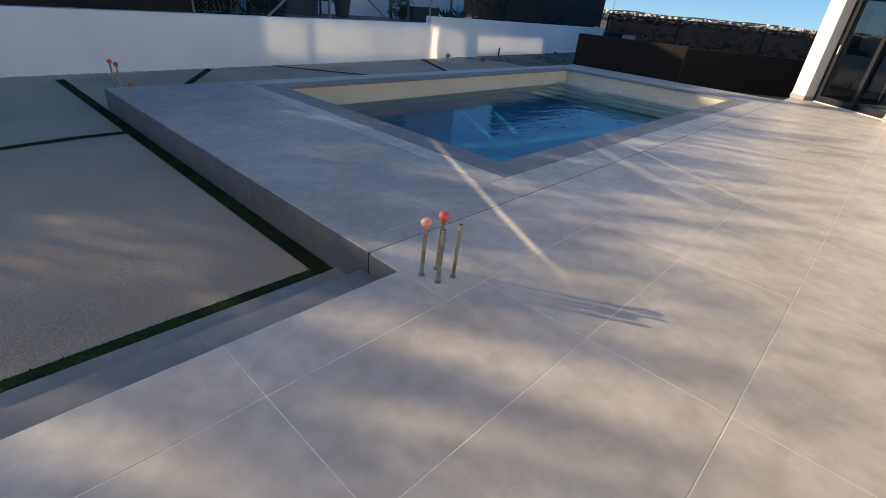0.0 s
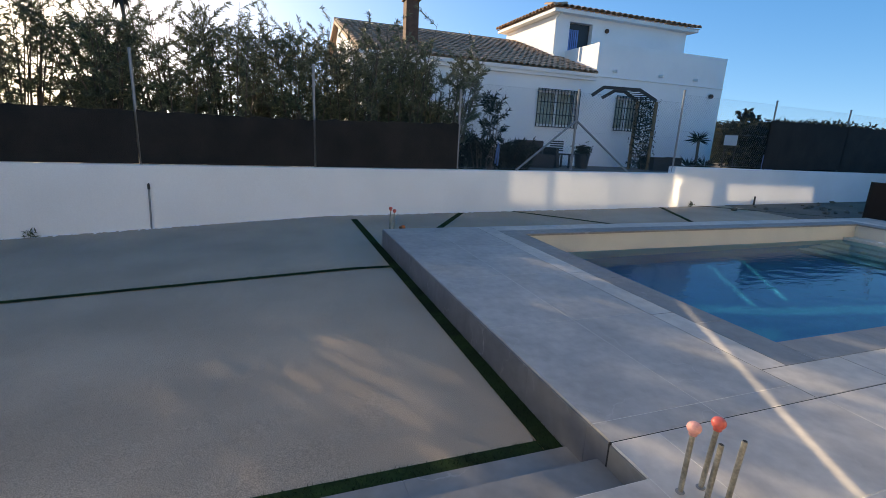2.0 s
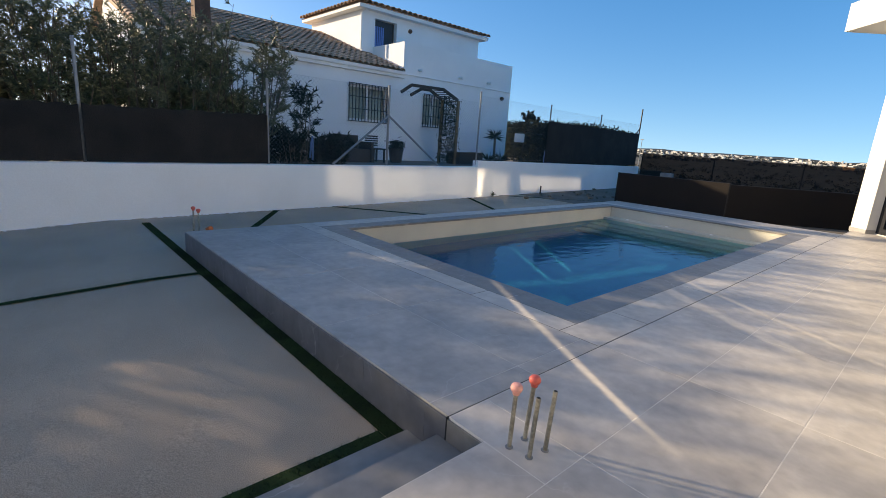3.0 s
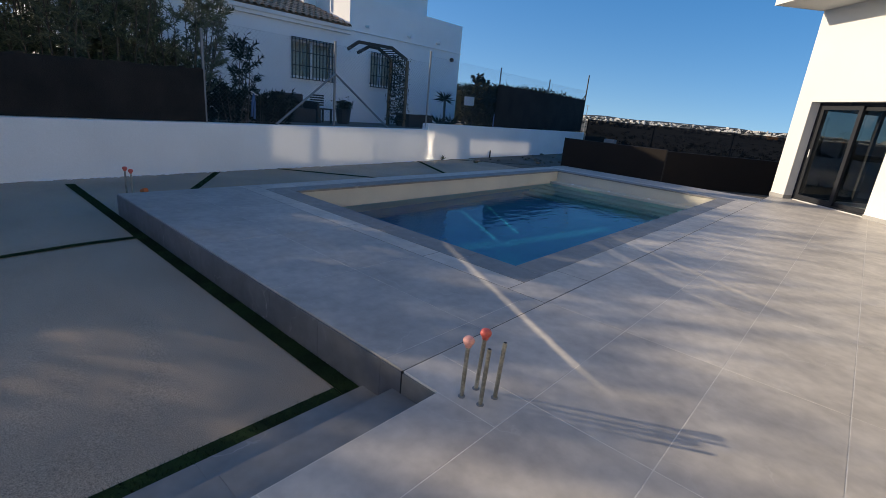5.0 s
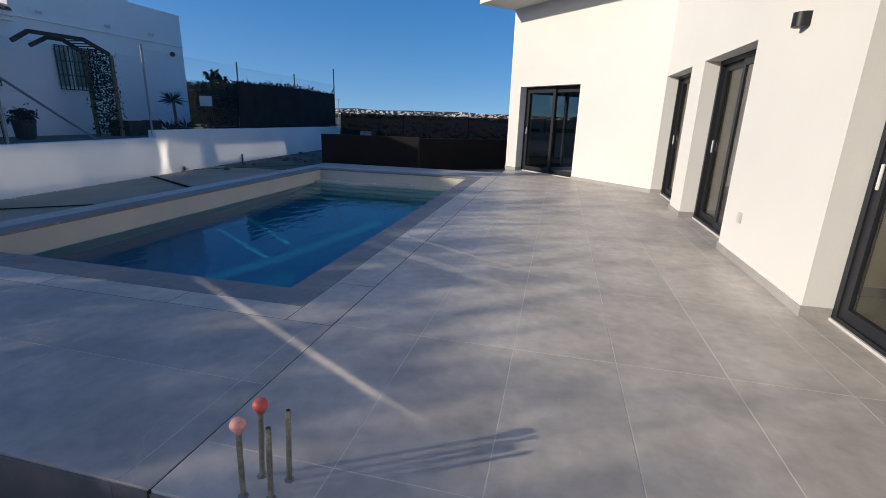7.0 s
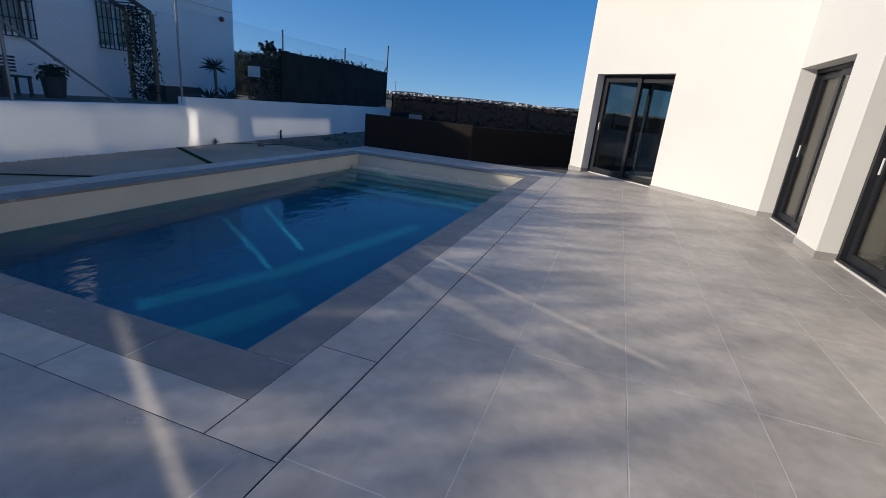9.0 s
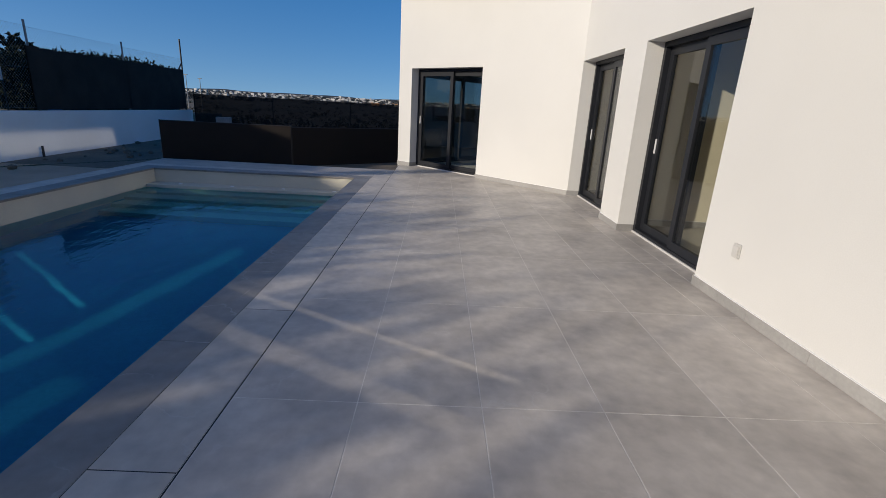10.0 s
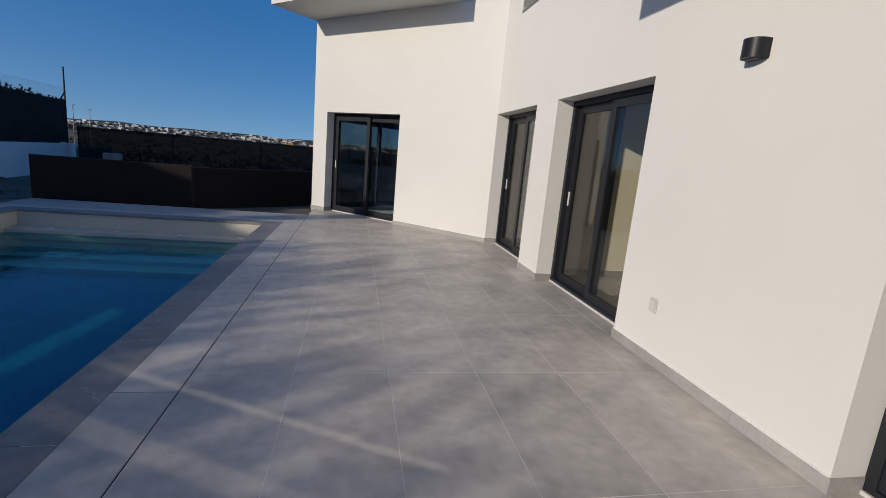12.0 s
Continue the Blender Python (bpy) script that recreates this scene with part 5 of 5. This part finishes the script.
def pergola():
    p = thing("garden_arch", (-11.2, 9.6, 0.5), "wooden garden arch with lattice and a climbing plant", "pergola")
    for x, pts, leg in ((-11.0, ((7.74, 2.72), (8.14, 2.98), (9.5, 3.0), (10.2, 2.72)), 10.24), (-11.5, ((8.5, 2.72), (8.95, 2.97), (9.35, 2.97), (9.88, 2.72)), 9.92)):
        for (ya, za), (yb, zb) in zip(pts, pts[1:]):
            d = Vector((0, yb - ya, zb - za)).normalized()
            n = Vector((0, -d.z, d.y)) * 0.045
            bm = bmesh.new()
            ring = []
            for y, z in ((ya, za), (yb, zb)):
                for dx in (-0.03, 0.03):
                    for sg in (-1, 1):
                        ring.append(bm.verts.new((x + dx, y + n.y * sg, z + n.z * sg)))
            for f in ((0, 1, 3, 2), (4, 6, 7, 5), (0, 4, 5, 1), (2, 3, 7, 6), (0, 2, 6, 4), (1, 5, 7, 3)):
                bm.faces.new([ring[i] for i in f])
            part("beam", bm, WOOD_DARK, p, "dark stained beam")
        part("leg", boxed(x - 0.035, x + 0.035, leg - 0.05, leg + 0.05, 0.45, 2.7, bevel=0.006), WOOD, p, "honey-coloured wooden leg")
    for k in range(10):
        z = 0.7 + k * 0.22
        part("lattice_slat", tube(bmesh.new(), [(-11.03, 10.2, z), (-11.47, 9.96, z)], 0.014, 4), WOOD, p)
    for k in range(6):
        t = k / 5
        part("roof_slat", tube(bmesh.new(), [(-11.0, 9.5 + 0.7 * t, 3.04 - 0.28 * t), (-11.5, 9.35 + 0.53 * t, 3.01 - 0.25 * t)], 0.018, 4), WOOD_DARK, p)
    rng = np.random.default_rng(8)
    n = 1500
    t = rng.uniform(0, 1, n)
    c = np.stack([-11.0 - 0.5 * t + rng.normal(0, 0.05, n), 10.24 - 0.32 * t + rng.normal(0, 0.09, n), 0.6 + 2.2 * rng.uniform(0, 1, n) ** 1.1], 1)
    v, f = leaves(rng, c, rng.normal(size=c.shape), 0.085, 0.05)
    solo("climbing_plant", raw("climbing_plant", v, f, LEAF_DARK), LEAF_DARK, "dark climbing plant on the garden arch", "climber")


pergola()


def yucca(x, y, z, trunk, blades, length, label):
    rng = np.random.default_rng(int(abs(y) * 100))
    t = thing("yucca", (x, y, z), label, "yucca")
    part("trunk", tube(bmesh.new(), [(x, y, z - 0.05), (x + 0.02, y, z + trunk * 0.5), (x, y, z + trunk)], [0.05, 0.04, 0.045], 8), BARK, t)
    a = rng.uniform(0, 6.28, blades)
    d = np.stack([np.cos(a), np.sin(a), rng.uniform(-0.25, 1.6, blades)], 1)
    v, f = leaves(rng, np.repeat([[x, y, z + trunk]], blades, 0), d, length, 0.035, 0.25)
    part("foliage", raw("foliage", v, f, LEAF_DARK), LEAF_DARK, t, "stiff sword-like leaves")


yucca(-10.5, 11.75, 0.5, 1.05, 70, 0.42, "small yucca with a slim trunk against the white house")
yucca(-10.4, 11.4, 0.5, 0.15, 60, 0.5, "low yucca rosette beside the arch")
yucca(-10.6, 12.3, 0.5, 0.2, 60, 0.5, "low yucca rosette at the house corner")


def pot_plant():
    x, y = -11.3, 7.85
    p = thing("potted_shrub", (x, y, 0.5), "dark pot with a dense shrub by the house wall", "potted plant")
    part("pot", lathe(bmesh.new(), (x, y, 0.5), [(0.17, 0), (0.2, 0.05), (0.24, 0.4), (0.26, 0.42), (0.26, 0.46), (0.22, 0.46)], 16), POT, p)
    rng = np.random.default_rng(21)
    c = rng.normal(0, 1, (500, 3)) * np.array([0.12, 0.12, 0.09]) + np.array([x, y, 1.05])
    v, f = leaves(rng, c, rng.normal(size=c.shape), 0.1, 0.05)
    part("foliage", raw("foliage", v, f, LEAF_DARK), LEAF_DARK, p, "dense dark leaves")


pot_plant()


def garden_seat():
    b = thing("garden_chair", (-11.4, 7.1, 0.5), "dark slatted wooden garden chair", "chair")
    for dx in (-0.22, 0.22):
        for dy in (-0.2, 0.2):
            part("leg", boxed(-11.4 + dx - 0.025, -11.4 + dx + 0.025, 7.1 + dy - 0.025, 7.1 + dy + 0.025, 0.5, 0.9), WOOD_DARK, b)
    part("seat", boxed(-11.65, -11.15, 6.86, 7.34, 0.9, 0.94), WOOD_DARK, b)
    for k in range(5):
        part("back_slat", boxed(-11.66, -11.63, 6.86, 7.34, 1.0 + k * 0.07, 1.045 + k * 0.07), WOOD_DARK, b)
    s = thing("wicker_sofa", (-11.5, 6.2, 0.5), "dark wicker garden sofa by the wall", "sofa")
    part("seat", boxed(-11.85, -11.1, 5.72, 6.75, 0.5, 0.9, bevel=0.03), WOOD_DARK, s)
    part("backrest", boxed(-11.95, -11.86, 5.72, 6.75, 0.5, 1.3, bevel=0.02), WOOD_DARK, s)
    for y in (5.62, 6.76):
        part("armrest", boxed(-11.9, -11.1, y, y + 0.09, 0.5, 1.12, bevel=0.02), WOOD_DARK, s)
    pl = thing("planter_bed", (-10.9, 11.0, 0.5), "low brown planter bed beside the arch", "planter")
    part("board", boxed(-10.95, -10.9, 10.4, 11.6, 0.5, 0.95), WOOD_DARK, pl)
    part("board", boxed(-11.6, -10.951, 11.55, 11.6, 0.5, 0.95), WOOD_DARK, pl)
    part("board", boxed(-11.6, -10.951, 10.4, 10.45, 0.5, 0.95), WOOD_DARK, pl)


garden_seat()


def dark_hedge(x0, x1, y0, y1, z0, z1, count, seed, label):
    """A dense clipped hedge: woody core and a skin of small leaves."""
    rng = np.random.default_rng(seed)
    h = thing("garden_hedge", ((x0 + x1) / 2, (y0 + y1) / 2, z0), label, "hedge")
    core = bmesh.new()
    rows = []
    for k in range(13):
        t = k / 12
        rows.append([(x0 + 0.2 + (x1 - x0 - 0.4) * i / 6, y0 + 0.15 + (y1 - y0 - 0.3) * t, z0 if i in (0, 6) else z1 - 0.25 + 0.1 * noise.noise((i * 0.8, t * 6, seed))) for i in range(7)])
    rows = [[(x, y, z0) for x, y, z in rows[0]]] + rows + [[(x, y, z0) for x, y, z in rows[-1]]]
    sheet(core, rows)
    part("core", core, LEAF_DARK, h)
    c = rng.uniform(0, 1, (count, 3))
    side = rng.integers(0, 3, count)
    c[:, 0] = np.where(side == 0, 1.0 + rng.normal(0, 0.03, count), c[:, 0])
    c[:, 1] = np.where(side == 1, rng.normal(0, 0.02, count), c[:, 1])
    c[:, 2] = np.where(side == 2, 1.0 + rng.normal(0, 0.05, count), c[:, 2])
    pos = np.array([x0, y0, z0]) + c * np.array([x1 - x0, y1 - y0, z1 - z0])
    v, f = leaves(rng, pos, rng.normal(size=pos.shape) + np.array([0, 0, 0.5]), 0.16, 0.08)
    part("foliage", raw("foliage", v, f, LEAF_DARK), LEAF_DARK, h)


dark_hedge(-14.5, -10.2, 17.5, 21.5, 0.5, 2.25, 9000, 41, "dark garden hedge behind the far screen")
dark_hedge(-22, -13.5, 22, 25, 0.3, 2.6, 9000, 43, "dark garden hedge beyond the white house")
tree = stems_and_leaves(51, 1.5, 0.8, 9, 6, 18, (0.2, 0.12), LEAF_DARK, "small_tree", "small round-leaved tree above the hedge", "tree", 0.4)
tree.location = (-18.5, 24, 1.9)


def palm(x, y, z, trunk):
    """A tall palm with a skirt of dry hanging fronds under its crown."""
    rng = np.random.default_rng(71)
    t = thing("palm_tree", (x, y, z), "tall thin palm with a skirt of dry fronds beyond the hedge", "palm")
    part("trunk", tube(bmesh.new(), [(x, y, z - 0.2), (x + 0.1, y + 0.05, z + trunk * 0.5), (x, y, z + trunk)], [0.17, 0.11, 0.10], 8), BARK, t)
    n = 260
    a, r = rng.uniform(0, 6.28, n), rng.uniform(0.08, 0.34, n)
    pos = np.stack([x + r * np.cos(a), y + r * np.sin(a), z + trunk - rng.uniform(0.0, 0.9, n)], 1)
    d = np.stack([0.25 * np.cos(a), 0.25 * np.sin(a), -np.ones(n)], 1) + rng.normal(0, 0.12, (n, 3))
    v, f = leaves(rng, pos, d, 0.75, 0.07)
    part("skirt", raw("skirt", v, f, WOOD_DARK), WOOD_DARK, t, "dry brown hanging fronds")
    n = 90
    a = rng.uniform(0, 6.28, n)
    d = np.stack([np.cos(a), np.sin(a), rng.uniform(-0.4, 1.2, n)], 1)
    v, f = leaves(rng, np.repeat([[x, y, z + trunk + 0.1]], n, 0), d, 1.2, 0.16, 0.25)
    part("crown", raw("crown", v, f, LEAF_DARK), LEAF_DARK, t, "green fan fronds")


palm(-31.6, -9.1, 0.5, 8.4)


def pale_board():
    b = thing("garden_board", (-13.32, 16.6, 0.5), "pale weathered board on two posts before the hedge", "board")
    part("panel", boxed(-13.62, -13.02, 16.58, 16.61, 1.46, 1.87, bevel=0.006), WHITE_WALL, b)
    for x in (-13.58, -13.09):
        part("post", boxed(x, x + 0.03, 16.612, 16.65, 0.48, 1.8), WOOD_DARK, b)


def blue_barrel():
    b = thing("water_barrel", (-11.55, 16.6, 0.5), "blue plastic water barrel before the dark hedge", "barrel")
    part("body", lathe(bmesh.new(), (-11.55, 16.6, 0.495), [(0.16, 0), (0.19, 0.08), (0.2, 0.35), (0.19, 0.62), (0.16, 0.7), (0.02, 0.705)], 14), SHADE_BLUE, b)
    part("lid", lathe(bmesh.new(), (-11.55, 16.6, 1.2), [(0.14, 0.001), (0.14, 0.03), (0.02, 0.035)], 14), PLASTIC, b, "pale screw lid")


pale_board()
blue_barrel()
